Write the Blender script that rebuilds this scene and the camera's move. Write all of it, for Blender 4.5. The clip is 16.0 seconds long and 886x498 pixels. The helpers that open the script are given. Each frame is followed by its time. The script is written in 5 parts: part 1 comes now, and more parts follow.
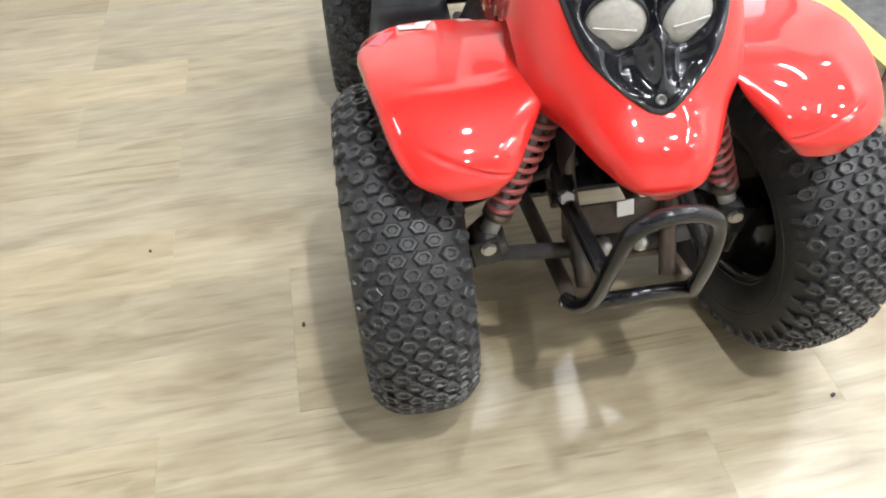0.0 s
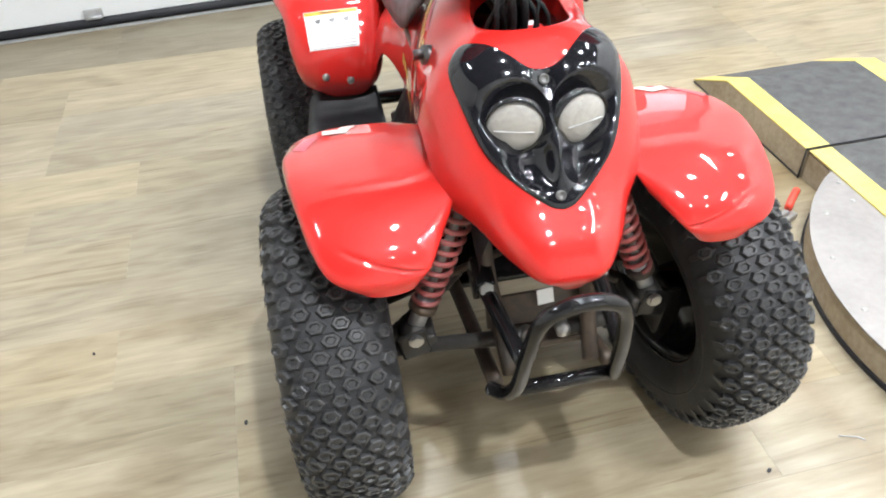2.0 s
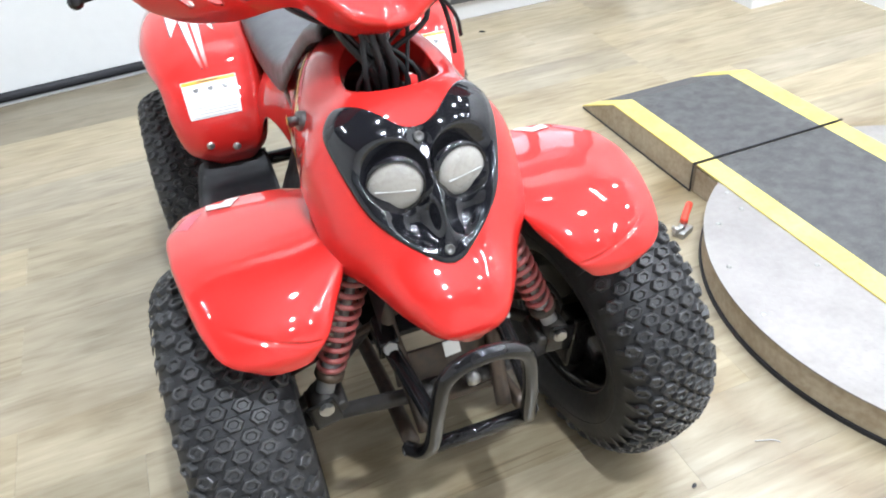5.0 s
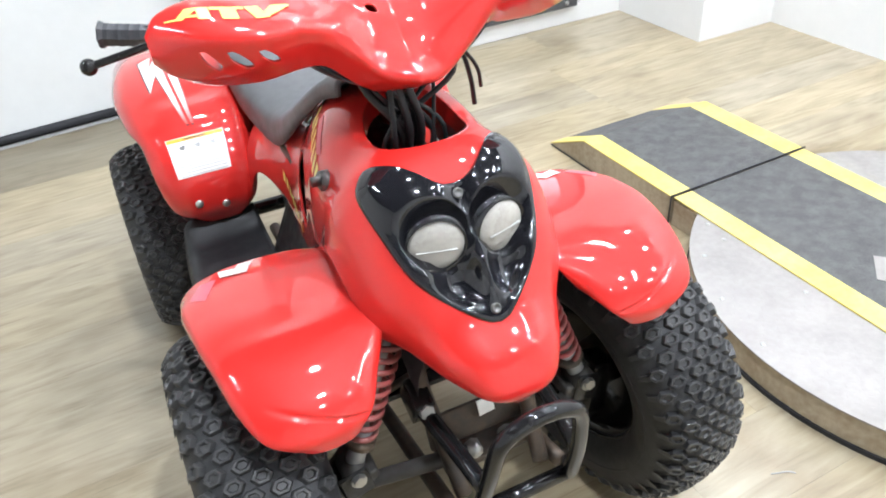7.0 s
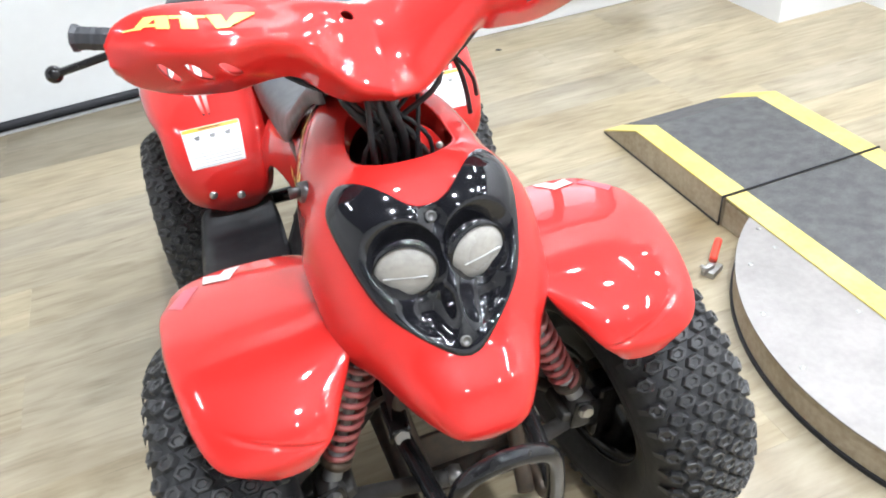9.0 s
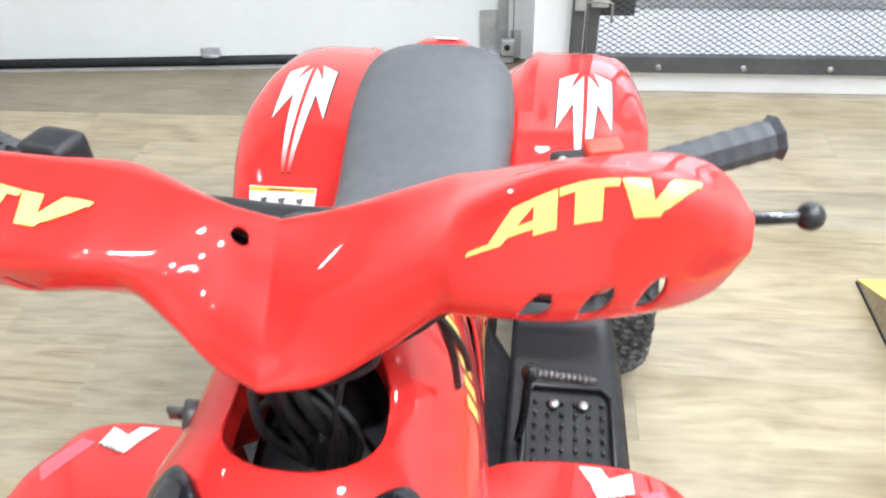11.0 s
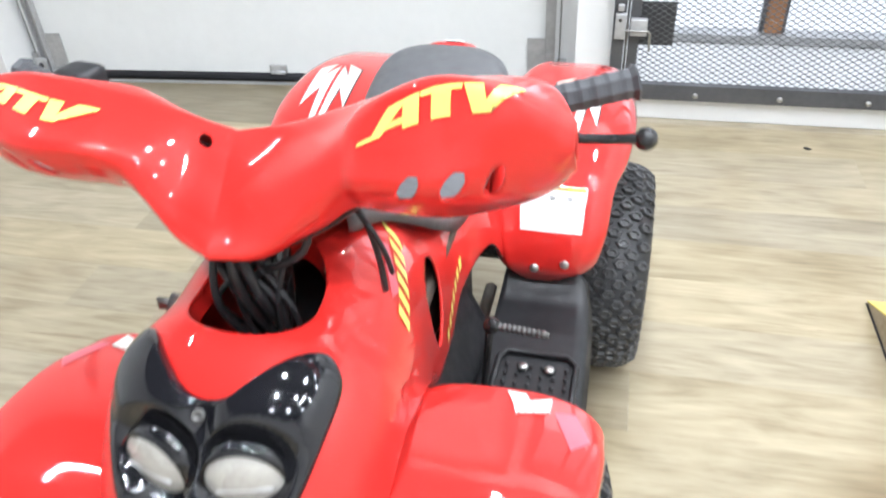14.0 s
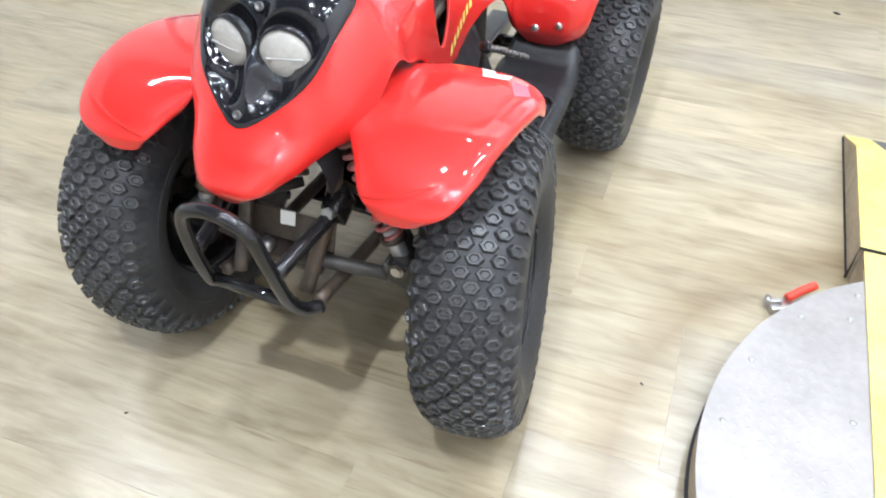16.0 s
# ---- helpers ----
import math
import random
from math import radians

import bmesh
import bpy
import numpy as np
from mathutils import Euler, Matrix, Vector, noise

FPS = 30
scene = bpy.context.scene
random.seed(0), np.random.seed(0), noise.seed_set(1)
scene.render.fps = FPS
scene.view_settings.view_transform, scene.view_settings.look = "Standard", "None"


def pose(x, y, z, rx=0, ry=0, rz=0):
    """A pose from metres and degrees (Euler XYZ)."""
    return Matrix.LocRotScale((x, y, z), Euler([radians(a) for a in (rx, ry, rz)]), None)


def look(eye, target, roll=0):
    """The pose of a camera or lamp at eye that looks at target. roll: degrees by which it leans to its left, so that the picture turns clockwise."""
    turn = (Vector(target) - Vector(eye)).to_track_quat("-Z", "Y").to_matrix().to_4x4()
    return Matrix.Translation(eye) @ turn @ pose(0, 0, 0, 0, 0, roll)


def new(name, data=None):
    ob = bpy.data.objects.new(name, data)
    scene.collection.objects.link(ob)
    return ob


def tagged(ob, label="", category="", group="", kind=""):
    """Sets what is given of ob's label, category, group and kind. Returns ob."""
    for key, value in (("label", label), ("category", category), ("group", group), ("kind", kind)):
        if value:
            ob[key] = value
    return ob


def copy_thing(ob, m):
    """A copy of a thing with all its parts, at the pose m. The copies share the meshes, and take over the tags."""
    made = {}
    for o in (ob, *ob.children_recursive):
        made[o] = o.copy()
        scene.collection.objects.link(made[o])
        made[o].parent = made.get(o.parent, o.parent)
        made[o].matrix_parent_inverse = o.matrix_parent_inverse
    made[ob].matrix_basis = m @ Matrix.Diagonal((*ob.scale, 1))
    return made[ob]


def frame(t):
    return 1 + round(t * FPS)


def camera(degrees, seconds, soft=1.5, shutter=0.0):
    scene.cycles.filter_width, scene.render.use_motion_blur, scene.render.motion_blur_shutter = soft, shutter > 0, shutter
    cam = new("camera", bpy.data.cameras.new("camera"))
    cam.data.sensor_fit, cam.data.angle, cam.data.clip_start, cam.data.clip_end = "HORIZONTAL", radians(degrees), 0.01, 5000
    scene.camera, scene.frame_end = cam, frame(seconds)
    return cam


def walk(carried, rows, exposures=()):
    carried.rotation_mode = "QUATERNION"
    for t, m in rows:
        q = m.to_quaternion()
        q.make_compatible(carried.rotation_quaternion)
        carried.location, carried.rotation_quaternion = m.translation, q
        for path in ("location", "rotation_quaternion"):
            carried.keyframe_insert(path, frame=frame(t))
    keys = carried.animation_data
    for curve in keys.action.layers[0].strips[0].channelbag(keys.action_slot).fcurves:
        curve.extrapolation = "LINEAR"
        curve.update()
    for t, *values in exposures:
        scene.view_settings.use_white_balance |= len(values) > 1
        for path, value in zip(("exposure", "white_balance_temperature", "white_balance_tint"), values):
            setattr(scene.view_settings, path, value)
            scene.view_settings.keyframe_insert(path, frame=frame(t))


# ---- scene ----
cam = camera(60.6, 16.0, soft=1.9, shutter=0.4)
PATH = [
    (0, (-0.395, -0.849, 1.188), (-0.168, 0.525, -0.248), -2.2),
    (0.5, (-0.377, -0.87, 1.201), (-0.187, 0.557, -0.187), -3.7),
    (1, (-0.366, -0.878, 1.211), (-0.162, 0.596, -0.125), -2.7),
    (1.5, (-0.339, -0.886, 1.215), (-0.092, 0.594, -0.107), -3.2),
    (2, (-0.323, -0.881, 1.221), (0.002, 0.624, -0.055), -2.5),
    (2.5, (-0.308, -0.881, 1.217), (0.066, 0.602, -0.072), -1.3),
    (3, (-0.29, -0.89, 1.209), (0.139, 0.564, -0.096), -1.8),
    (3.5, (-0.269, -0.892, 1.201), (0.193, 0.547, -0.109), -3.5),
    (4, (-0.264, -0.897, 1.214), (0.173, 0.602, -0.035), -4.7),
    (6.5, (-0.338, -0.782, 1.25), (0.365, 0.672, 0.07), -4.2),
    (7, (-0.37, -0.768, 1.252), (0.335, 0.705, 0.097), -4.1),
    (7.5, (-0.375, -0.765, 1.253), (0.314, 0.705, 0.086), -2.8),
    (8, (-0.359, -0.773, 1.26), (0.297, 0.719, 0.1), -2.6),
    (10.5, (0.091, -0.463, 1.278), (0.1, 1.08, 0.005), -6.7),
    (11, (0.164, -0.306, 1.292), (-0.025, 1.226, 0.02), -2.4),
    (11.5, (0.21, -0.243, 1.298), (-0.041, 1.288, 0.036), -3.0),
    (12, (0.229, -0.221, 1.316), (-0.019, 1.362, 0.12), -4.3),
    (12.5, (0.252, -0.217, 1.307), (-0.027, 1.36, 0.109), -4.9),
    (13, (0.283, -0.209, 1.286), (-0.078, 1.367, 0.109), -3.0),
    (13.5, (0.294, -0.262, 1.271), (-0.168, 1.298, 0.109), -3.0),
    (14, (0.325, -0.459, 1.281), (-0.063, 1.11, 0.103), -3.1),
    (14.5, (0.373, -0.637, 1.287), (-0.017, 0.883, 0.046), -1.9),
    (15, (0.473, -0.754, 1.283), (0.006, 0.7, -0.008), -0.1),
    (15.5, (0.557, -0.846, 1.254), (0.008, 0.537, -0.082), -0.0),
    (16, (0.559, -0.881, 1.238), (0.061, 0.484, -0.137), 0.5),
]
walk(cam, [(t, look(eye, target, roll)) for t, eye, target, roll in PATH],
     [(0, -0.16, 6450, 10), (1, -0.16, 6450, 10), (4, -0.10, 5950, 10), (6.5, -0.14, 6050, 10), (8, -0.14, 6100, 10), (10.5, -0.12, 6100, 10), (12, -0.09, 6100, 10), (13, -0.10, 6100, 10), (14, -0.14, 6100, 10), (15, -0.13, 5950, 10), (16, -0.12, 5900, 10)])


# ---- world and light ----
world = bpy.data.worlds.new("world")
world.use_nodes = True
world.node_tree.nodes["Background"].inputs[0].default_value = (0.8, 0.85, 0.9, 1)
world.node_tree.nodes["Background"].inputs[1].default_value = 2.2
scene.world = world

V = Vector
GLOW = 700.0

# ---- materials ----


def material(name, base, rough=0.5, metal=0.0, coat=0.0, grain=None, bump=0.0, scale=40.0, vary=0.0, tint=None, spec=0.5, stain=0.0):
    """Principled material with two scales of noise: fine grain (bump and roughness) and broad stains."""
    m = bpy.data.materials.new(name)
    m.use_nodes = True
    nt = m.node_tree
    b = nt.nodes["Principled BSDF"]
    b.inputs["Metallic"].default_value = metal
    b.inputs["Roughness"].default_value = rough
    b.inputs["Coat Weight"].default_value = coat
    b.inputs["Coat Roughness"].default_value = 0.04
    b.inputs["Specular IOR Level"].default_value = spec
    b.inputs["Base Color"].default_value = (*base, 1)
    co = nt.nodes.new("ShaderNodeTexCoord")
    fine = nt.nodes.new("ShaderNodeTexNoise")
    fine.inputs["Scale"].default_value, fine.inputs["Detail"].default_value = scale, 6
    nt.links.new(co.outputs["Object"], fine.inputs["Vector"])
    broad = nt.nodes.new("ShaderNodeTexNoise")
    broad.inputs["Scale"].default_value, broad.inputs["Detail"].default_value = scale * 0.11, 4
    nt.links.new(co.outputs["Object"], broad.inputs["Vector"])
    if vary or tint:
        mix = nt.nodes.new("ShaderNodeMix")
        mix.data_type = "RGBA"
        second = tint or tuple(c * (1 - vary) for c in base)
        mix.inputs[6].default_value, mix.inputs[7].default_value = (*base, 1), (*second, 1)
        ramp = nt.nodes.new("ShaderNodeMapRange")
        ramp.inputs[1].default_value, ramp.inputs[2].default_value = 0.38, 0.68
        add = nt.nodes.new("ShaderNodeMath")
        add.operation = "MULTIPLY_ADD"
        add.inputs[1].default_value, add.inputs[2].default_value = 0.4, 0.0
        nt.links.new(fine.outputs["Fac"], add.inputs[0])
        sm = nt.nodes.new("ShaderNodeMath")
        sm.operation = "MULTIPLY_ADD"
        sm.inputs[1].default_value = 0.6
        nt.links.new(broad.outputs["Fac"], sm.inputs[0])
        nt.links.new(add.outputs[0], sm.inputs[2])
        nt.links.new(sm.outputs[0], ramp.inputs[0])
        nt.links.new(ramp.outputs[0], mix.inputs[0])
        nt.links.new(mix.outputs[2], b.inputs["Base Color"])
    if stain:
        r = nt.nodes.new("ShaderNodeMapRange")
        r.inputs[1].default_value, r.inputs[2].default_value = 0.35, 0.7
        r.inputs[3].default_value, r.inputs[4].default_value = rough, min(1, rough + stain)
        nt.links.new(broad.outputs["Fac"], r.inputs[0])
        nt.links.new(r.outputs[0], b.inputs["Roughness"])
    if bump:
        bp = nt.nodes.new("ShaderNodeBump")
        bp.inputs["Strength"].default_value, bp.inputs["Distance"].default_value = bump, 0.002
        nt.links.new(fine.outputs["Fac"], bp.inputs["Height"])
        nt.links.new(bp.outputs[0], b.inputs["Normal"])
    return m


def glow(name, colour, strength):
    m = bpy.data.materials.new(name)
    m.use_nodes = True
    b = m.node_tree.nodes["Principled BSDF"]
    b.inputs["Base Color"].default_value = (*colour, 1)
    b.inputs["Emission Color"].default_value = (*colour, 1)
    b.inputs["Emission Strength"].default_value = strength
    return m


def plank_material(name="vinyl_plank", tone=1.0):
    """Pale oak-look vinyl plank: long streaks along x, a shade of its own for each plank."""
    m = bpy.data.materials.new(name)
    m.use_nodes = True
    nt = m.node_tree
    n, l = nt.nodes, nt.links
    b = n["Principled BSDF"]
    co = n.new("ShaderNodeTexCoord")
    info = n.new("ShaderNodeObjectInfo")
    shift = n.new("ShaderNodeVectorMath")
    shift.operation = "MULTIPLY_ADD"
    l.new(info.outputs["Random"], shift.inputs[0])
    shift.inputs[1].default_value = (37, 91, 13)
    l.new(co.outputs["Object"], shift.inputs[2])

    def streak(sx, sy, detail, dist):
        mp = n.new("ShaderNodeMapping")
        mp.inputs["Scale"].default_value = (sx, sy, 1)
        l.new(shift.outputs[0], mp.inputs[0])
        t = n.new("ShaderNodeTexNoise")
        t.inputs["Scale"].default_value, t.inputs["Detail"].default_value, t.inputs["Distortion"].default_value = 1, detail, dist
        l.new(mp.outputs[0], t.inputs["Vector"])
        return t.outputs["Fac"]

    a, c, f = streak(2.4, 17, 9, 2.2), streak(3.2, 8.5, 6, 1.4), streak(9, 105, 5, 0.6)
    ramp = n.new("ShaderNodeValToRGB")
    e = ramp.color_ramp.elements
    e[0].position, e[0].color = 0.30, (0.212, 0.162, 0.088, 1)
    e[1].position, e[1].color = 0.66, (0.475, 0.402, 0.268, 1)
    k = ramp.color_ramp.elements.new(0.48)
    k.color = (0.365, 0.301, 0.190, 1)
    s1 = n.new("ShaderNodeMath")
    s1.operation = "MULTIPLY_ADD"
    s1.inputs[1].default_value = 0.44
    l.new(a, s1.inputs[0])
    s2 = n.new("ShaderNodeMath")
    s2.operation = "MULTIPLY"
    s2.inputs[1].default_value = 0.38
    l.new(c, s2.inputs[0])
    l.new(s2.outputs[0], s1.inputs[2])
    s3 = n.new("ShaderNodeMath")
    s3.operation = "MULTIPLY_ADD"
    s3.inputs[1].default_value = 0.18
    l.new(f, s3.inputs[0])
    l.new(s1.outputs[0], s3.inputs[2])
    l.new(s3.outputs[0], ramp.inputs[0])
    hsv = n.new("ShaderNodeHueSaturation")
    val = n.new("ShaderNodeMapRange")
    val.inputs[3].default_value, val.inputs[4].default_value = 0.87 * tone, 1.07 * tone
    l.new(info.outputs["Random"], val.inputs[0])
    l.new(val.outputs[0], hsv.inputs["Value"])
    sat = n.new("ShaderNodeMapRange")
    sat.inputs[3].default_value, sat.inputs[4].default_value = 1.05, 0.85
    rnd = n.new("ShaderNodeMath")
    rnd.operation = "FRACT"
    mul = n.new("ShaderNodeMath")
    mul.operation = "MULTIPLY"
    mul.inputs[1].default_value = 7.31
    l.new(info.outputs["Random"], mul.inputs[0])
    l.new(mul.outputs[0], rnd.inputs[0])
    l.new(rnd.outputs[0], sat.inputs[0])
    l.new(sat.outputs[0], hsv.inputs["Saturation"])
    l.new(ramp.outputs[0], hsv.inputs["Color"])
    # a darker ring round the turntable, broken up by noise, and grey scuffs
    geo = n.new("ShaderNodeNewGeometry")
    far = n.new("ShaderNodeVectorMath")
    far.operation = "DISTANCE"
    far.inputs[1].default_value = (1.34, -0.03, 0)
    l.new(geo.outputs["Position"], far.inputs[0])
    ring = n.new("ShaderNodeValToRGB")
    ring.color_ramp.elements[0].position, ring.color_ramp.elements[0].color = 0.66, (0, 0, 0, 1)
    ring.color_ramp.elements[1].position, ring.color_ramp.elements[1].color = 0.86, (0, 0, 0, 1)
    mid = ring.color_ramp.elements.new(0.75)
    mid.color = (1.7, 1.7, 1.7, 1)
    l.new(far.outputs["Value"], ring.inputs[0])
    scuff = n.new("ShaderNodeTexNoise")
    scuff.inputs["Scale"].default_value, scuff.inputs["Detail"].default_value = 3.5, 2
    l.new(geo.outputs["Position"], scuff.inputs["Vector"])
    worn = n.new("ShaderNodeMath")
    worn.operation = "MULTIPLY"
    worn.use_clamp = True
    l.new(ring.outputs[0], worn.inputs[0])
    l.new(scuff.outputs["Fac"], worn.inputs[1])
    dirt = n.new("ShaderNodeMapRange")
    dirt.inputs[1].default_value, dirt.inputs[2].default_value, dirt.inputs[4].default_value = 0.5, 0.75, 0.5
    l.new(scuff.outputs["Fac"], dirt.inputs[0])
    both = n.new("ShaderNodeMath")
    both.operation = "MAXIMUM"
    l.new(worn.outputs[0], both.inputs[0])
    l.new(dirt.outputs[0], both.inputs[1])
    grime = n.new("ShaderNodeMix")
    grime.data_type, grime.blend_type = "RGBA", "MULTIPLY"
    grime.inputs[7].default_value = (0.66, 0.58, 0.48, 1)
    l.new(both.outputs[0], grime.inputs[0])
    l.new(hsv.outputs[0], grime.inputs[6])
    # thin dark cracks in the grain
    crack = n.new("ShaderNodeMapRange")
    crack.inputs[1].default_value, crack.inputs[2].default_value, crack.inputs[3].default_value, crack.inputs[4].default_value = 0.66, 0.72, 0.0, 0.5
    l.new(streak(3.5, 75, 5, 0.8), crack.inputs[0])
    lined = n.new("ShaderNodeMix")
    lined.data_type, lined.blend_type = "RGBA", "MULTIPLY"
    lined.inputs[7].default_value = (0.42, 0.34, 0.26, 1)
    l.new(crack.outputs[0], lined.inputs[0])
    l.new(grime.outputs[2], lined.inputs[6])
    l.new(lined.outputs[2], b.inputs["Base Color"])
    b.inputs["Roughness"].default_value = 0.30
    b.inputs["Specular IOR Level"].default_value = 0.85
    bp = n.new("ShaderNodeBump")
    bp.inputs["Strength"].default_value, bp.inputs["Distance"].default_value = 0.25, 0.001
    l.new(f, bp.inputs["Height"])
    l.new(bp.outputs[0], b.inputs["Normal"])
    return m


RED = material("red_gelcoat_plastic", (0.63, 0.0185, 0.0138), 0.42, coat=1.0, scale=9, vary=0.14, stain=0.12, bump=0.012, spec=0.20)
BLACK_GLOSS = material("black_gloss_plastic", (0.009, 0.009, 0.011), 0.06, coat=0.3, scale=14, stain=0.08)
BLACK_PLASTIC = material("black_moulded_plastic", (0.011, 0.011, 0.0125), 0.4, scale=300, bump=0.15, vary=0.3, stain=0.2)
BLACK_STEEL = material("black_painted_steel", (0.009, 0.009, 0.010), 0.1, coat=0.2, scale=60, tint=(0.018, 0.016, 0.015), stain=0.15, bump=0.08, spec=0.32)
RUST_STEEL = material("worn_dusty_frame_steel", (0.06, 0.05, 0.042), 0.5, 0.4, scale=70, tint=(0.13, 0.09, 0.06), bump=0.25)
RUBBER = material("tyre_rubber", (0.014, 0.014, 0.0155), 0.48, scale=90, tint=(0.038, 0.0375, 0.038), bump=0.35, stain=0.2)
TREAD_RUBBER = material("worn_tread_rubber", (0.026, 0.026, 0.027), 0.30, scale=70, tint=(0.060, 0.059, 0.058), bump=0.3, stain=0.25)
GRIP_RUBBER = material("grip_rubber", (0.035, 0.036, 0.040), 0.38, scale=120, tint=(0.055, 0.056, 0.06), bump=0.2, stain=0.2)
VINYL = material("grey_seat_vinyl", (0.100, 0.100, 0.103), 0.45, scale=420, bump=0.14, vary=0.14, stain=0.12)
ZINC = material("zinc_plated_steel", (0.50, 0.49, 0.47), 0.3, 0.9, scale=60, vary=0.3, stain=0.2)
SPRING_RED = material("dusty_red_spring_paint", (0.38, 0.075, 0.07), 0.4, scale=90, tint=(0.27, 0.12, 0.105), bump=0.15)
ARM_STEEL = material("dusty_grey_arm_steel", (0.085, 0.08, 0.075), 0.5, 0.5, scale=60, tint=(0.045, 0.04, 0.035), bump=0.25)
SCREW = material("dull_dark_screw", (0.16, 0.155, 0.15), 0.35, 0.8, scale=60, vary=0.3, stain=0.2)
LENS = material("clouded_headlight_lens", (0.42, 0.40, 0.36), 0.2, coat=0.5, scale=160, vary=0.25, stain=0.2)
WHITE_PAINT = material("white_wall_paint", (0.80, 0.80, 0.79), 0.6, scale=30, vary=0.04, bump=0.05)
CEILING = material("dark_ceiling_paint", (0.045, 0.045, 0.05), 0.8, scale=20, vary=0.2)
DOOR_WHITE = material("white_door_enamel", (0.79, 0.80, 0.79), 0.35, scale=25, vary=0.05, stain=0.15)
SEAL = material("black_rubber_seal", (0.012, 0.012, 0.016), 0.6, scale=60, vary=0.3, bump=0.2)
GALV = material("galvanised_steel", (0.55, 0.55, 0.55), 0.4, 0.5, scale=45, vary=0.3, stain=0.2)
MESH_STEEL = material("dark_steel_mesh", (0.15, 0.15, 0.155), 0.45, 0.5, scale=60, vary=0.3)
GATE_STEEL = material("charcoal_gate_steel", (0.10, 0.10, 0.105), 0.45, 0.3, scale=50, vary=0.3, stain=0.2)
WOOD = material("orange_pine_window_frame", (0.36, 0.17, 0.07), 0.5, scale=40, tint=(0.26, 0.11, 0.045), bump=0.15)
PLY = material("plywood_edge", (0.47, 0.40, 0.29), 0.7, scale=70, tint=(0.28, 0.21, 0.13), bump=0.3)
TREAD_GREY = material("charcoal_grip_paint", (0.066, 0.065, 0.064), 0.7, scale=260, tint=(0.125, 0.123, 0.12), bump=0.7)
YELLOW = material("yellow_safety_paint", (0.72, 0.57, 0.12), 0.5, scale=70, tint=(0.60, 0.50, 0.20), bump=0.2)
ALU = material("checker_plate_aluminium", (0.385, 0.36, 0.34), 0.55, 0.55, scale=60, vary=0.2, stain=0.2, bump=0.1)
DECAL_WHITE = material("white_vinyl_decal", (0.80, 0.78, 0.74), 0.3, scale=60, tint=(0.78, 0.66, 0.58))
DECAL_FADE = material("white_to_red_vinyl_decal", (0.80, 0.78, 0.74), 0.3, scale=60)
nt = DECAL_FADE.node_tree
sep = nt.nodes.new("ShaderNodeSeparateXYZ")
nt.links.new(nt.nodes["Texture Coordinate"].outputs["Object"], sep.inputs[0])
fade = nt.nodes.new("ShaderNodeValToRGB")
fade.color_ramp.elements[0].position, fade.color_ramp.elements[0].color = 0.675, (0.55, 0.03, 0.02, 1)
fade.color_ramp.elements[1].position, fade.color_ramp.elements[1].color = 0.93, (0.75, 0.42, 0.34, 1)
for at, tone in ((0.76, (0.80, 0.74, 0.69, 1)), (0.87, (0.80, 0.77, 0.73, 1))):
    fade.color_ramp.elements.new(at).color = tone
nt.links.new(sep.outputs["Y"], fade.inputs[0])
nt.links.new(fade.outputs[0], nt.nodes["Principled BSDF"].inputs["Base Color"])
DECAL_BLACK = material("black_decal_edge", (0.02, 0.015, 0.015), 0.35, scale=60, vary=0.2)
DECAL_YELLOW = material("yellow_vinyl_decal", (0.82, 0.70, 0.16), 0.3, scale=60, vary=0.12)
DECAL_PINK = material("faded_pink_sticker", (0.70, 0.13, 0.17), 0.35, scale=60, vary=0.25)
DECAL_ORANGE = material("orange_label_band", (0.85, 0.42, 0.04), 0.4, scale=60, vary=0.1)
PRINT_GREY = material("grey_label_print", (0.45, 0.44, 0.43), 0.5, scale=60, vary=0.2)
PAPER = material("white_label", (0.82, 0.81, 0.77), 0.4, scale=60, vary=0.05)
KILL_RED = material("red_switch_plastic", (0.75, 0.06, 0.03), 0.4, scale=60, vary=0.1)
PLANK = plank_material()
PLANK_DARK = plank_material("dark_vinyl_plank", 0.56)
LAMP = glow("led_lamp_face", (0.94, 0.97, 1.0), GLOW * 0.66)
STRIP = glow("strip_lamp_tube", (0.94, 0.97, 1.0), GLOW * 0.46)
LAMP_BACK = glow("rear_lamp_face", (0.94, 0.97, 1.0), GLOW * 1.45)
LAMP_MAIN = glow("bright_lamp_face", (0.94, 0.97, 1.0), GLOW * 1.35)
LAMP_FRONT = glow("front_lamp_face", (0.94, 0.97, 1.0), GLOW * 3.8)
LAMP_SIDE = glow("side_lamp_face", (0.94, 0.97, 1.0), GLOW * 1.05)
DAYLIGHT = glow("overcast_daylight", (0.93, 0.95, 1.0), 2.5)

# ---- mesh helpers ----


def part(name, bm, mat, parent=None, label="", smooth=True, thick=0.0, bevel=0.0):
    """Link a bmesh as one mesh object under a thing or a part."""
    me = bpy.data.meshes.new(name)
    if not thick:
        bmesh.ops.recalc_face_normals(bm, faces=bm.faces[:])
    else:
        bm.normal_update()
        if sum(f.normal.z * f.calc_area() for f in bm.faces) < 0:
            bmesh.ops.reverse_faces(bm, faces=bm.faces[:])
    bm.to_mesh(me)
    bm.free()
    for p in me.polygons:
        p.use_smooth = smooth
    ob = new(name, me)
    me.materials.append(mat)
    if parent:
        ob.parent = parent
    if label:
        ob["label"] = label
    if thick:
        md = ob.modifiers.new("thickness", "SOLIDIFY")
        md.thickness, md.offset = thick, -1
    if bevel:
        md = ob.modifiers.new("edge", "BEVEL")
        md.width, md.segments, md.limit_method = bevel, 2, "ANGLE"
    return ob


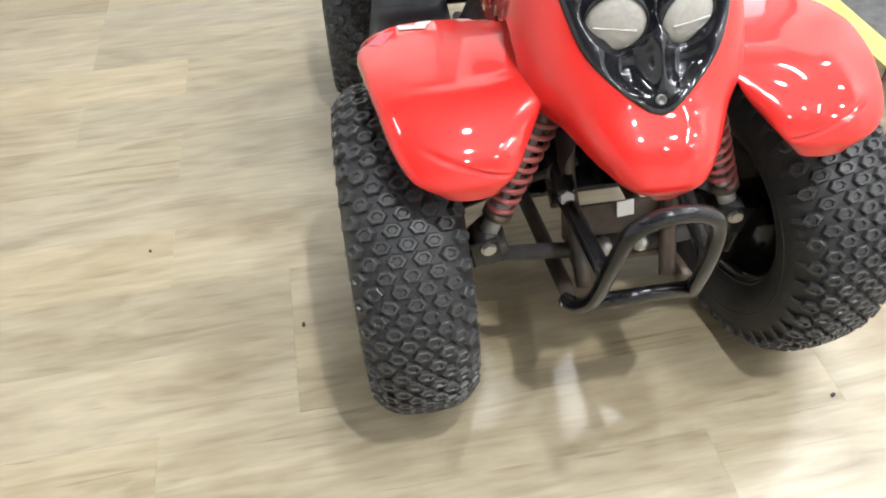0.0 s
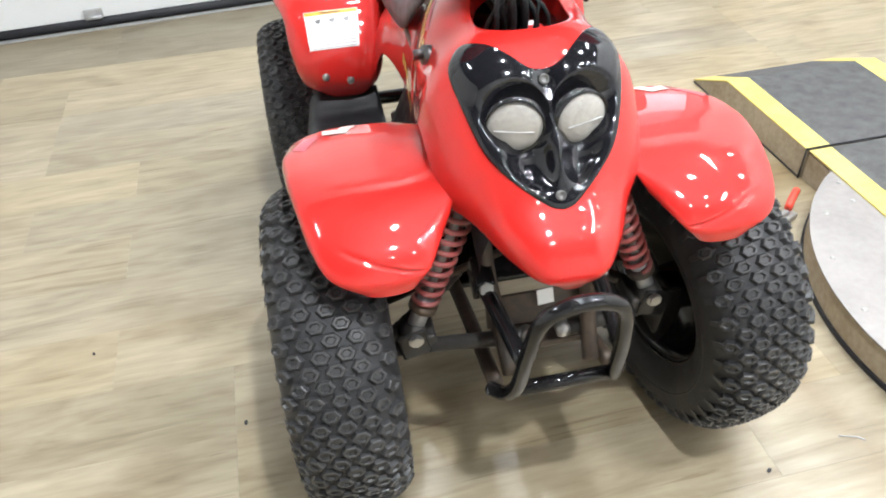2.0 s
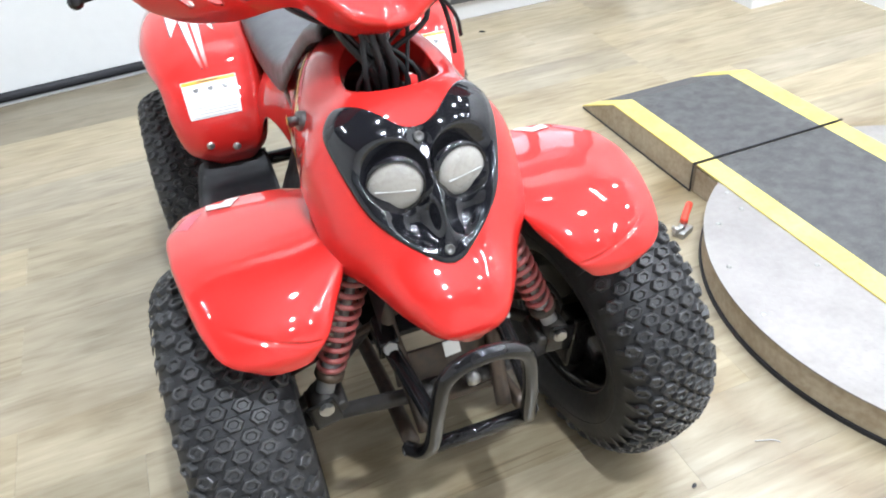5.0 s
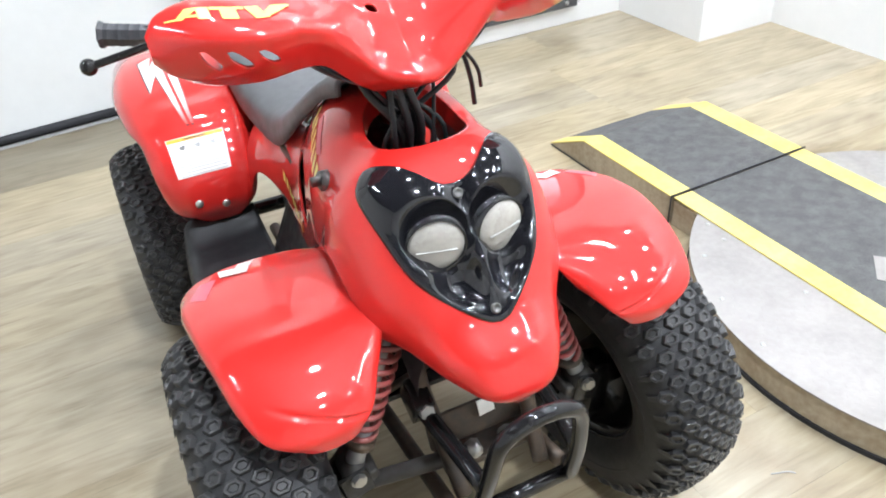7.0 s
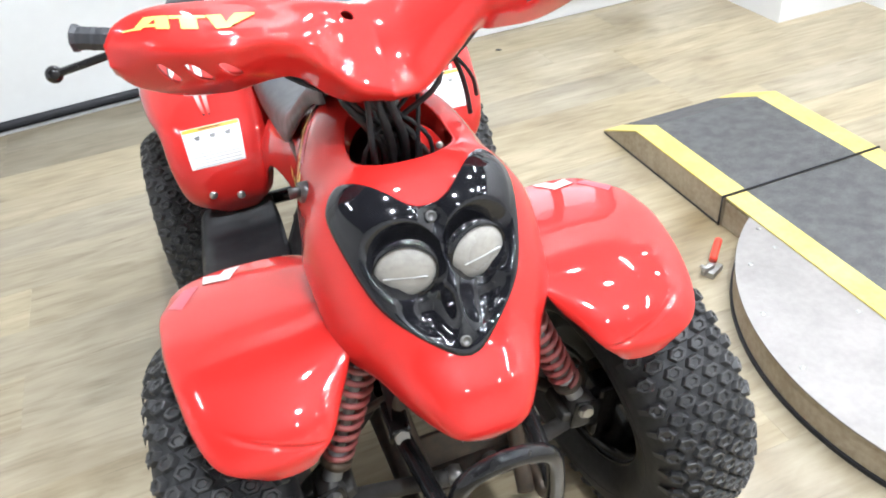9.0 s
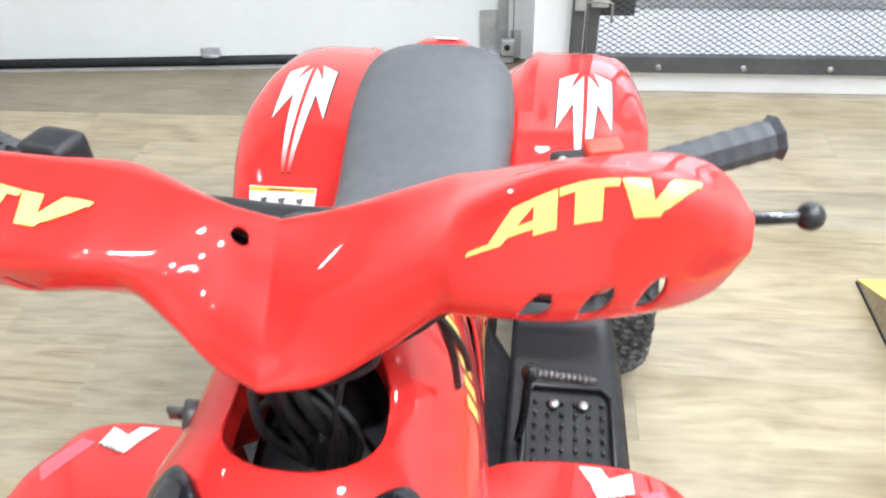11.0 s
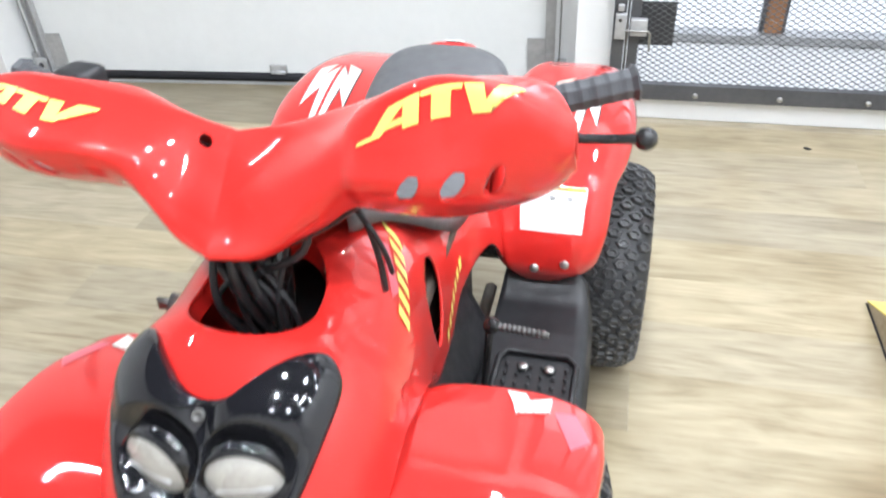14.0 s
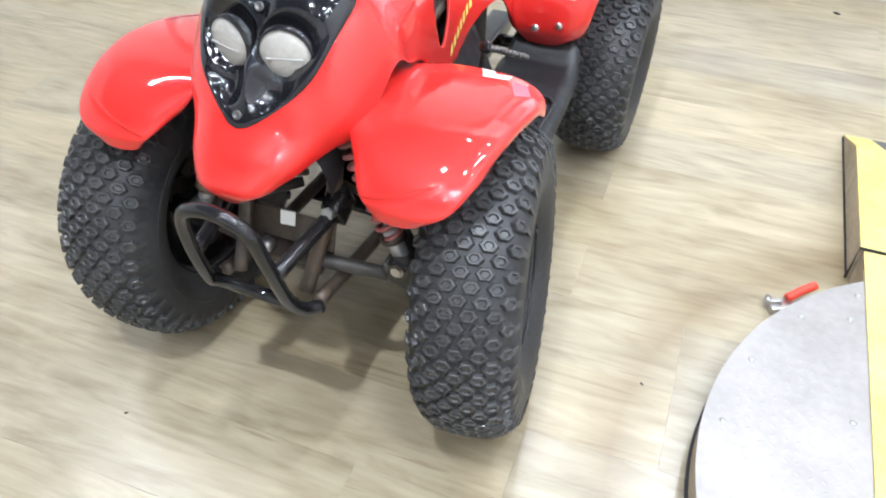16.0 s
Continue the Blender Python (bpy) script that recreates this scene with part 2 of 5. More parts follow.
def thing(name, label, category, kind="", group="", m=None):
    ob = new(name)
    ob.empty_display_size = 0.1
    if m:
        ob.matrix_basis = m
    return tagged(ob, label, category, group, kind)


def cr(vals, u):
    """Catmull-Rom through rows of numbers, u from 0 to 1."""
    n = len(vals) - 1
    f = min(max(u, 0.0), 1.0) * n
    i = min(int(f), n - 1)
    t = f - i
    g = lambda k: np.array(vals[min(max(k, 0), n)], float)
    p0, p1, p2, p3 = g(i - 1), g(i), g(i + 1), g(i + 2)
    if i == 0:
        p0 = 2 * p1 - p2
    if i == n - 1:
        p3 = 2 * p2 - p1
    return 0.5 * (2 * p1 + (p2 - p0) * t + (2 * p0 - 5 * p1 + 4 * p2 - p3) * t * t + (3 * p1 - p0 - 3 * p2 + p3) * t ** 3)


def box(bm, c, size, rot=(0, 0, 0), bevel=0.0):
    r = bmesh.ops.create_cube(bm, size=1, matrix=pose(*c, *rot) @ Matrix.Diagonal((*size, 1)))
    if bevel:
        es = list({e for v in r["verts"] for e in v.link_edges})
        bmesh.ops.bevel(bm, geom=es, offset=bevel, segments=2, affect="EDGES", profile=0.7)
    return bm


def cyl(bm, a, b, r, r2=None, n=14, caps=True):
    a, b = V(a), V(b)
    d = b - a
    m = Matrix.Translation((a + b) / 2) @ d.to_track_quat("Z", "Y").to_matrix().to_4x4()
    bmesh.ops.create_cone(bm, cap_ends=caps, segments=n, radius1=r, radius2=r if r2 is None else r2, depth=d.length, matrix=m)
    return bm


def ball(bm, c, r, sx=1, sy=1, sz=1, n=14):
    bmesh.ops.create_uvsphere(bm, u_segments=n, v_segments=n // 2 + 2, radius=r, matrix=Matrix.Translation(c) @ Matrix.Diagonal((sx, sy, sz, 1)))
    return bm


def tube(bm, pts, r, n=10, steps=0, caps=True):
    """A round tube along a smooth line through pts."""
    if steps:
        pts = [V(cr(pts, k / steps)) for k in range(steps + 1)]
    else:
        pts = [V(p) for p in pts]
    rings, up = [], None
    for i, p in enumerate(pts):
        d = (pts[min(i + 1, len(pts) - 1)] - pts[max(i - 1, 0)]).normalized()
        if up is None:
            up = d.orthogonal().normalized()
        up = (up - d * up.dot(d)).normalized()
        side = d.cross(up)
        rings.append([bm.verts.new(p + (up * math.cos(a) + side * math.sin(a)) * r) for a in (2 * math.pi * k / n for k in range(n))])
    for a, b in zip(rings, rings[1:]):
        for k in range(n):
            bm.faces.new((a[k], a[(k + 1) % n], b[(k + 1) % n], b[k]))
    if caps:
        bm.faces.new(rings[0][::-1]), bm.faces.new(rings[-1])
    return bm


def sheet(fn, nu, nv, hole=None):
    """A grid mesh of the surface fn(u, v); hole(u, v) < 1 marks an opening, its rim snapped to the curve."""
    bm = bmesh.new()
    uv = {}
    grid = []
    for i in range(nu + 1):
        row = []
        for j in range(nv + 1):
            v = bm.verts.new(fn(i / nu, j / nv))
            uv[v] = (i / nu, j / nv)
            row.append(v)
        grid.append(row)
    for i in range(nu):
        for j in range(nv):
            bm.faces.new((grid[i][j], grid[i + 1][j], grid[i + 1][j + 1], grid[i][j + 1]))
    if hole:
        gone = [f for f in bm.faces if all(hole(*uv[v]) < 1 for v in f.verts)]
        gs = set(gone)
        rim = {v for f in gone for v in f.verts if any(g not in gs for g in v.link_faces)}
        inside = {v for v in bm.verts if hole(*uv[v]) < 1}
        bmesh.ops.delete(bm, geom=gone, context="FACES")
        for v in inside:
            if v.is_valid and v.link_faces:
                u0, v0 = uv[v]
                best = None
                for f in v.link_faces:
                    for w in f.verts:
                        if hole(*uv[w]) >= 1:
                            a, b = 0.0, 1.0
                            for _ in range(14):
                                h = (a + b) / 2
                                if hole(u0 + (uv[w][0] - u0) * h, v0 + (uv[w][1] - v0) * h) < 1:
                                    a = h
                                else:
                                    b = h
                            if best is None or b < best[0]:
                                best = (b, u0 + (uv[w][0] - u0) * b, v0 + (uv[w][1] - v0) * b)
                if best:
                    v.co = fn(best[1], best[2])
        bmesh.ops.delete(bm, geom=[v for v in bm.verts if not v.link_faces], context="VERTS")
    return bm


def normal_of(fn, u, v, e=0.004):
    d = (fn(u + e, v) - fn(max(u - e, 0), v)).cross(fn(u, min(v + e, 1)) - fn(u, max(v - e, 0)))
    return d.normalized()


def decal(fn, polys, lift, out, cuts=3):
    """Flat shapes, given in the (u, v) of a surface, laid on it with a small lift; out: a point that the shape faces."""
    bm = bmesh.new()
    for p in polys:
        bm.faces.new([bm.verts.new((a, b, 0)) for a, b in p])
    bmesh.ops.triangulate(bm, faces=bm.faces[:])
    bmesh.ops.subdivide_edges(bm, edges=bm.edges[:], cuts=cuts, use_grid_fill=True)
    for v in bm.verts:
        u, w = v.co.x, v.co.y
        p, n = fn(u, w), normal_of(fn, u, w)
        if n.dot(V(out) - p) < 0:
            n = -n
        v.co = p + n * lift
    return bm


def lathe(profile, n, axis="x"):
    """Turn a profile of (along, radius) pairs round the x axis."""
    bm = bmesh.new()
    rings = []
    for a, r in profile:
        rings.append([bm.verts.new((a, r * math.cos(2 * math.pi * k / n), r * math.sin(2 * math.pi * k / n))) for k in range(n)])
    for p, q in zip(rings, rings[1:]):
        for k in range(n):
            bm.faces.new((p[k], p[(k + 1) % n], q[(k + 1) % n], q[k]))
    return bm


def mirror(bm):
    for v in bm.verts:
        v.co.x = -v.co.x
    bmesh.ops.reverse_faces(bm, faces=bm.faces[:])
    return bm

# ---- room ----
PW, PL, FRONT = 0.1815, 1.22, -0.062


def slab(name, lo, hi, mat, label="", bevel=0.0, kind="structure", category=""):
    bm = box(bmesh.new(), [(a + b) / 2 for a, b in zip(lo, hi)], [b - a for a, b in zip(lo, hi)])
    ob = part(name, bm, mat, smooth=False, bevel=bevel)
    return tagged(ob, label, category, kind=kind)


X0, X1, Y0, Y1, TOP = -3.4, 2.52, -3.6, 2.42, 3.1
floor = slab("floor", (X0, Y0, -0.1), (X1, Y1 + 0.1, -0.004), BLACK_PLASTIC, "pale oak-look vinyl plank floor with scuffs", category="floor")
slab("wall_north", (X0, 2.07, 0), (-2.122, Y1 + 0.2, TOP), WHITE_PAINT, "white painted wall beside the overhead door", category="wall")
slab("wall_north_head", (-2.122, 2.17, 2.6), (0.2, Y1 + 0.2, TOP), WHITE_PAINT, "white painted wall above the overhead door", category="wall")
slab("wall_north_gate_head", (0.34, 2.17, 2.3), (1.84, Y1 + 0.2, TOP), WHITE_PAINT, "white painted wall above the mesh gate", category="wall")
slab("wall_jamb", (0.096, 2.408, 0), (0.2, Y1 + 0.2, 2.6), WHITE_PAINT, "white painted recess beside the door track", category="wall")
slab("wall_post", (0.2, 2.16, 0), (0.338, Y1 + 0.2, TOP), WHITE_PAINT, "white painted post between door and mesh gate", category="wall")
slab("wall_north_east", (1.84, 2.16, 0), (2.085, Y1 + 0.2, TOP), WHITE_PAINT, "white painted wall at the end of the gate", category="wall")
slab("wall_pier", (2.085, 1.61, 0), (X1 + 0.2, Y1 + 0.2, TOP), WHITE_PAINT, "white painted wall pier with sharp corner", category="wall")
slab("wall_east", (X1, Y0, 0), (X1 + 0.2, 1.61, TOP), WHITE_PAINT, "white painted side wall", category="wall")
slab("wall_west", (X0 - 0.2, Y0, 0), (X0, Y1 + 0.2, TOP), WHITE_PAINT, "white painted side wall", category="wall")
slab("wall_south", (X0 - 0.2, Y0 - 0.2, 0), (X1 + 0.2, Y0, TOP), WHITE_PAINT, "white painted wall across the room", category="wall")
slab("ceiling", (X0 - 0.2, Y0 - 0.2, TOP), (X1 + 0.2, 2.62, TOP + 0.2), CEILING, "dark painted showroom ceiling", category="ceiling")
slab("gate_kerb", (0.338, 2.158, 0), (1.84, 2.70, 0.088), WHITE_PAINT, "white painted kerb under the mesh gate", bevel=0.004, category="kerb")

# the porch behind the gate
slab("ground", (-60, 2.62, -0.1), (60, 90, -0.002), WHITE_PAINT, "pale snow-bright ground outside", category="ground")
backdrop = slab("backdrop", (-60, 90, -2), (60, 90.5, 30), DAYLIGHT, "bright overcast distance outside the windows", category="backdrop")

# ---- overhead door ----
door = thing("door_1", "white sectional overhead door, shut, with black rubber bottom seal", "door", "structure", m=pose(0.154, 0.010, -0.006, 0, 0, 3.8))
zs = (0.042, 0.62, 1.19, 1.76, 2.33, 2.60)
for k, (a, b) in enumerate(zip(zs, zs[1:])):
    part("door_panel", box(bmesh.new(), (-1.004, 2.40, (a + b) / 2), (2.212, 0.045, b - a - 0.004), bevel=0.004), DOOR_WHITE, door, smooth=False)
part("bottom_seal", tube(bmesh.new(), [(-2.11, 2.385, 0.026), (0.100, 2.385, 0.026)], 0.0205, 10), SEAL, door, "black rubber seal along the floor")
part("threshold_strip", box(bmesh.new(), (-1.02, 2.352, 0.0085), (2.13, 0.022, 0.005), bevel=0.002), GALV, door, smooth=False)
part("hinge_bracket", box(box(bmesh.new(), (-1.02, 2.372, 0.064), (0.072, 0.012, 0.036), bevel=0.002), (-1.02, 2.364, 0.052), (0.06, 0.02, 0.012)), GALV, door, "galvanised bracket")
bm = bmesh.new()
fan = [(-1.034, 0.436), (-1.012, 0.440), (-0.985, 0.57), (-1.10, 0.57)]
p, q = [[bm.verts.new((x, y, z)) for x, z in fan] for y in (2.362, 2.374)]
bm.faces.new(p), bm.faces.new(q[::-1])
for k in range(4):
    bm.faces.new((p[k], q[k], q[(k + 1) % 4], p[(k + 1) % 4]))
part("door_pull", bm, GALV, door, "grey tapered door pull", smooth=False)
for x, e in ((-1.998, -1), (0.042, 1)):
    bm = box(box(bmesh.new(), (x, 2.37, 0.125), (0.068, 0.006, 0.165)), (x + 0.004, 2.358, 0.036), (0.076, 0.034, 0.032), bevel=0.003)
    for k in (-0.02, 0.018):
        cyl(bm, (x + k, 2.352, 0.058), (x + k, 2.366, 0.058), 0.007, n=8)
    part("corner_bracket", bm, GALV, door, "galvanised corner bracket with bolts", smooth=False)
    # the track is a slim channel; its lift cable runs outside it
    tx = x + e * 0.052
    bm = box(bmesh.new(), (tx, 2.372, 1.3), (0.034, 0.004, 2.56))
    for k in (-0.017, 0.017):
        box(bm, (tx + k, 2.358, 1.3), (0.003, 0.030, 2.56))
    part("door_track", bm, GALV, door, "galvanised roller track", smooth=False)
    part("cable", tube(bmesh.new(), [(x + e * 0.089, 2.350, 0.10), (x + e * 0.084, 2.350, 2.5)], 0.0022, 6), ZINC, door)
    bm = box(bmesh.new(), (x + e * 0.070, 2.338, 0.078), (0.050, 0.022, 0.062), bevel=0.006)
    roller = part("roller_carrier", bm, GALV, door, "galvanised roller carrier")
    part("roller", cyl(bmesh.new(), (x + e * 0.066, 2.320, 0.082), (x + e * 0.066, 2.330, 0.082), 0.011, n=14), SEAL, roller, "black roller")
    part("track_foot", box(box(bmesh.new(), (x + e * 0.100, 2.372, 0.075), (0.036, 0.03, 0.095), bevel=0.003), (x + e * 0.07, 2.366, 0.020), (0.05, 0.03, 0.026), bevel=0.003), GALV, door, "galvanised angle at the foot of the track", smooth=False)

# ---- mesh gate ----
gate = thing("mesh_gate", "charcoal steel gate with expanded metal mesh and latch, shut", "gate")
GX0, GX1, GY = 0.322, 1.80, 2.135
part("bottom_rail", box(bmesh.new(), ((GX0 + GX1) / 2, GY, 0.119), (GX1 - GX0, 0.03, 0.058), bevel=0.003), GATE_STEEL, gate, smooth=False)
part("top_rail", box(bmesh.new(), ((GX0 + GX1) / 2, GY, 2.25), (GX1 - GX0, 0.03, 0.058), bevel=0.003), GATE_STEEL, gate, smooth=False)
for x, w in ((GX0 + 0.021, 0.042), (0.394, 0.034), (GX1 - 0.027, 0.054)):
    part("stile", box(bmesh.new(), (x, GY, 1.185), (w, 0.03, 2.07), bevel=0.003), GATE_STEEL, gate, smooth=False)
part("hinge_rod", cyl(bmesh.new(), (0.3705, GY - 0.006, 0.15), (0.3705, GY - 0.006, 2.22), 0.0045), ZINC, gate, "bright steel rod between the stiles")
bm = bmesh.new()
dx, dz, w = 0.031, 0.0095, 0.0011
x, rows = 0.408, int((2.22 - 0.14) / dz)
for r in range(rows):
    z = 0.145 + r * dz
    c = 0
    while True:
        xa = x + dx * (c + 0.5 * (r % 2))
        if xa > GX1 - 0.06:
            break
        for sx in (-1, 1):
            a, b = V((xa, GY - 0.004, z)), V((xa + sx * dx / 2, GY + 0.004, z + dz))
            n = V((0, 0, w))
            q = [bm.verts.new(p) for p in (a - n, b - n, b + n, a + n)]
            bm.faces.new(q)
        c += 1
part("expanded_mesh", bm, MESH_STEEL, gate, "dark expanded metal mesh", smooth=False, thick=0.002)
for k in range(6):
    xx = 0.345 + k * 0.279
    if GX0 < xx < GX1:
        part("bolt", ball(cyl(bmesh.new(), (xx, GY - 0.02, 0.112), (xx, GY - 0.012, 0.112), 0.010, n=10), (xx, GY - 0.02, 0.112), 0.008, 1, 0.5, 1, 10), ZINC, gate)
part("latch_plate", box(bmesh.new(), (0.462, GY + 0.012, 0.355), (0.128, 0.005, 0.150), bevel=0.002), GATE_STEEL, gate, smooth=False)
part("latch", box(bmesh.new(), (0.407, GY - 0.034, 0.358), (0.055, 0.026, 0.056), bevel=0.004), GALV, gate, "galvanised gate latch")
keeper = part("latch_keeper", box(box(bmesh.new(), (0.347, GY - 0.026, 0.357), (0.036, 0.022, 0.086), bevel=0.003), (0.345, GY - 0.024, 0.418), (0.020, 0.016, 0.022), bevel=0.003), GALV, gate, "scuffed steel latch keeper")
part("screw", cyl(bmesh.new(), (0.345, GY - 0.040, 0.380), (0.345, GY - 0.036, 0.380), 0.006, n=10), SCREW, keeper)
part("latch_bolt", tube(bmesh.new(), [(0.362, GY - 0.05, 0.349), (0.437, GY - 0.05, 0.349), (0.445, GY - 0.05, 0.341), (0.447, GY - 0.05, 0.280)], 0.0042, 8), ZINC, gate)

# ---- windows of the porch ----
WY = 2.74
win = thing("window_1", "orange pine window frame with bright panes behind the gate", "window", "structure")
part("apron", box(bmesh.new(), (1.46, WY + 0.02, 0.045), (2.5, 0.06, 0.09)), WHITE_PAINT, win, smooth=False)
part("sill", box(bmesh.new(), (1.46, WY - 0.01, 0.108), (2.5, 0.09, 0.034), bevel=0.004), GALV, win, "grey window sill", smooth=False)
for x in (0.95, 1.47, 1.99, 2.51):
    part("mullion", box(bmesh.new(), (x, WY, 1.30), (0.062, 0.07, 2.34), bevel=0.005), WOOD, win, smooth=False)
    bm = bmesh.new()
    for sx in (-0.042, 0.042):
        box(bm, (x + sx, WY + 0.01, 1.25), (0.014, 0.03, 2.3))
    part("casement", bm, GATE_STEEL, win, "dark slim casement", smooth=False)

# ---- ceiling lamps ----
def ceiling_lamp(x, y, mat):
    ob = thing("ceiling_lamp", "round white recessed ceiling lamp, lit", "lamp", group="ceiling lamps", m=pose(x, y, TOP - 0.002))
    part("rim", lathe([(-0.012, 0.085), (-0.016, 0.07), (-0.004, 0.050)], 24), WHITE_PAINT, ob)
    part("diffuser", lathe([(-0.006, 0.0001), (-0.006, 0.052)], 24), mat, ob, "glowing white diffuser")
    for o in ob.children:
        for v in o.data.vertices:
            v.co = V((v.co.y, v.co.z, v.co.x))
    return ob


LX, LY = (0.12, 1.13, 2.2), (-2.1, -1.1, -0.1, 0.9, 1.8)
lamp = ceiling_lamp(LX[0], LY[0], LAMP)
for x in LX:
    for y in LY:
        if (x, y) == (LX[0], LY[2]):
            ceiling_lamp(x, y, LAMP_MAIN)
        elif (x, y) == (LX[0], LY[1]):
            ceiling_lamp(x, y, LAMP_FRONT)
        elif (x, y) in ((LX[1], LY[1]), (LX[1], LY[2])):
            ceiling_lamp(x, y, LAMP_SIDE)
        elif (x, y) == (LX[1], LY[4]):
            ceiling_lamp(x, y, LAMP_BACK)
        elif (x, y) != (LX[0], LY[0]):
            copy_thing(lamp, pose(x, y, TOP - 0.002))
strip = thing("strip_light", "long white linear ceiling light, lit", "lamp", group="strip lights", m=pose(1.6, -1.2, TOP - 0.05))
part("housing", box(bmesh.new(), (0, 0, 0.025), (0.09, 0.75, 0.05), bevel=0.006), WHITE_PAINT, strip)
part("tube", tube(bmesh.new(), [(0, -0.35, -0.012), (0, 0.35, -0.012)], 0.014, 10), STRIP, strip, "glowing white tube")
for x, y in ((1.6, 0.6), (-1.9, 0.6)):
    copy_thing(strip, pose(x, y, TOP - 0.05))

# ---- turntable and ramp ----
TC, TR, TZ = V((1.34, -0.03, 0)), 0.612, 0.085
table = thing("turntable", "round wooden turntable topped with aluminium checker plate", "turntable")
bm = lathe([(0.012, 0.001), (0.012, TR - 0.004), (TZ - 0.004, TR - 0.004), (TZ - 0.004, 0.001)], 96)
for v in bm.verts:
    v.co = V((v.co.y, v.co.z, v.co.x)) + TC
part("deck", bm, PLY, table, "plywood deck edge", smooth=False)
bm = lathe([(0.0005, TR + 0.001), (0.011, TR + 0.001), (0.011, TR - 0.02)], 96)
for v in bm.verts:
    v.co = V((v.co.y, v.co.z, v.co.x)) + TC
part("base_ring", bm, SEAL, table, "black base edge", smooth=False)
SX0, SX1 = 1.015, 1.53
for side in (-1, 1):
    edge = SX0 if side < 0 else SX1
    bm = bmesh.new()
    a0 = math.acos((edge - TC.x) / TR)
    arc = [TC + V((TR * math.cos(a), TR * math.sin(a), TZ)) for a in np.linspace(a0, 2 * math.pi - a0, 60)] if side < 0 else [TC + V((TR * math.cos(a), TR * math.sin(a), TZ)) for a in np.linspace(-a0, a0, 60)]
    f = bm.faces.new([bm.verts.new(p) for p in arc])
    plate = part("checker_plate", bm, ALU, table, "aluminium checker plate", smooth=False, thick=0.004)
    bm = bmesh.new()
    for i in range(60):
        for j in range(60):
            p = V((TC.x - 0.64 + i * 0.0216, TC.y - 0.64 + j * 0.0216, TZ))
            if (p.xy - TC.xy).length < TR - 0.03 and (p.x < SX0 - 0.015 if side < 0 else p.x > SX1 + 0.015):
                ang = radians(45 if (i + j) % 2 else -45)
                d, n = V((math.cos(ang), math.sin(ang), 0)), V((-math.sin(ang), math.cos(ang), 0))
                b = [bm.verts.new(p + d * s * 0.009 + n * q * 0.0032) for s, q in ((-1, 0), (0, -1), (1, 0), (0, 1))]
                t = bm.verts.new(p + V((0, 0, 0.0011)))
                for k in range(4):
                    bm.faces.new((b[k], b[(k + 1) % 4], t))
    tagged(part("tread_pattern", bm, ALU, plate), kind="stuff")
for a in (-2.2, -2.55, 3.05, 2.76, 2.46, 2.2):
    p = TC + V(((TR - 0.035) * math.cos(a), (TR - 0.035) * math.sin(a), TZ))
    part("screw", ball(bmesh.new(), p, 0.0065, 1, 1, 0.4, 10), ZINC, table)
for y in (0.36, 0.1, -0.2):
    part("screw", ball(bmesh.new(), (SX0 - 0.03, y, TZ), 0.0065, 1, 1, 0.4, 10), ZINC, table)
bm = box(bmesh.new(), ((SX0 + SX1) / 2, -0.0125, TZ + 0.002), (SX1 - SX0 - 0.13, 1.192, 0.004))
part("grip_strip", bm, TREAD_GREY, table, "charcoal grip surface", smooth=False)
for xa in (SX0, SX1 - 0.065):
    part("yellow_stripe", box(bmesh.new(), (xa + 0.0325, -0.0125, TZ + 0.0022), (0.065, 1.192, 0.0044)), YELLOW, table, "yellow safety stripe", smooth=False)


def studs(x0, x1, y0, y1, z):
    """Diamond studs of a painted checker plate."""
    bm = bmesh.new()
    for i in range(int((x1 - x0) / 0.0216)):
        for j in range(int((y1 - y0) / 0.0216)):
            p = V((x0 + 0.011 + i * 0.0216, y0 + 0.011 + j * 0.0216, z))
            ang = radians(45 if (i + j) % 2 else -45)
            d, n = V((math.cos(ang), math.sin(ang), 0)), V((-math.sin(ang), math.cos(ang), 0))
            b = [bm.verts.new(p + d * s * 0.009 + n * q * 0.0034) for s, q in ((-1, 0), (0, -1), (1, 0), (0, 1))]
            t = bm.verts.new(p + V((0, 0, 0.0013)))
            for k in range(4):
                bm.faces.new((b[k], b[(k + 1) % 4], t))
    return bm


for o in [c for c in table.children if c.name.startswith(("grip_strip", "yellow_stripe"))]:
    xs = [v.co.x for v in o.data.vertices]
    tagged(part("stud_pattern", studs(min(xs), max(xs), -0.60, 0.575, max(v.co.z for v in o.data.vertices)), o.data.materials[0], o), kind="stuff")
part("scuff_patch", box(bmesh.new(), (1.21, 0.055, TZ + 0.0052), (0.10, 0.055, 0.002), (0, 0, 42)), ALU, table, "bare metal patch", smooth=False)

ramp = thing("ramp", "charcoal wooden wedge ramp with yellow edges", "ramp")
RY0, RYB, RY1, RZ = 0.59, 1.0, 1.178, 0.088


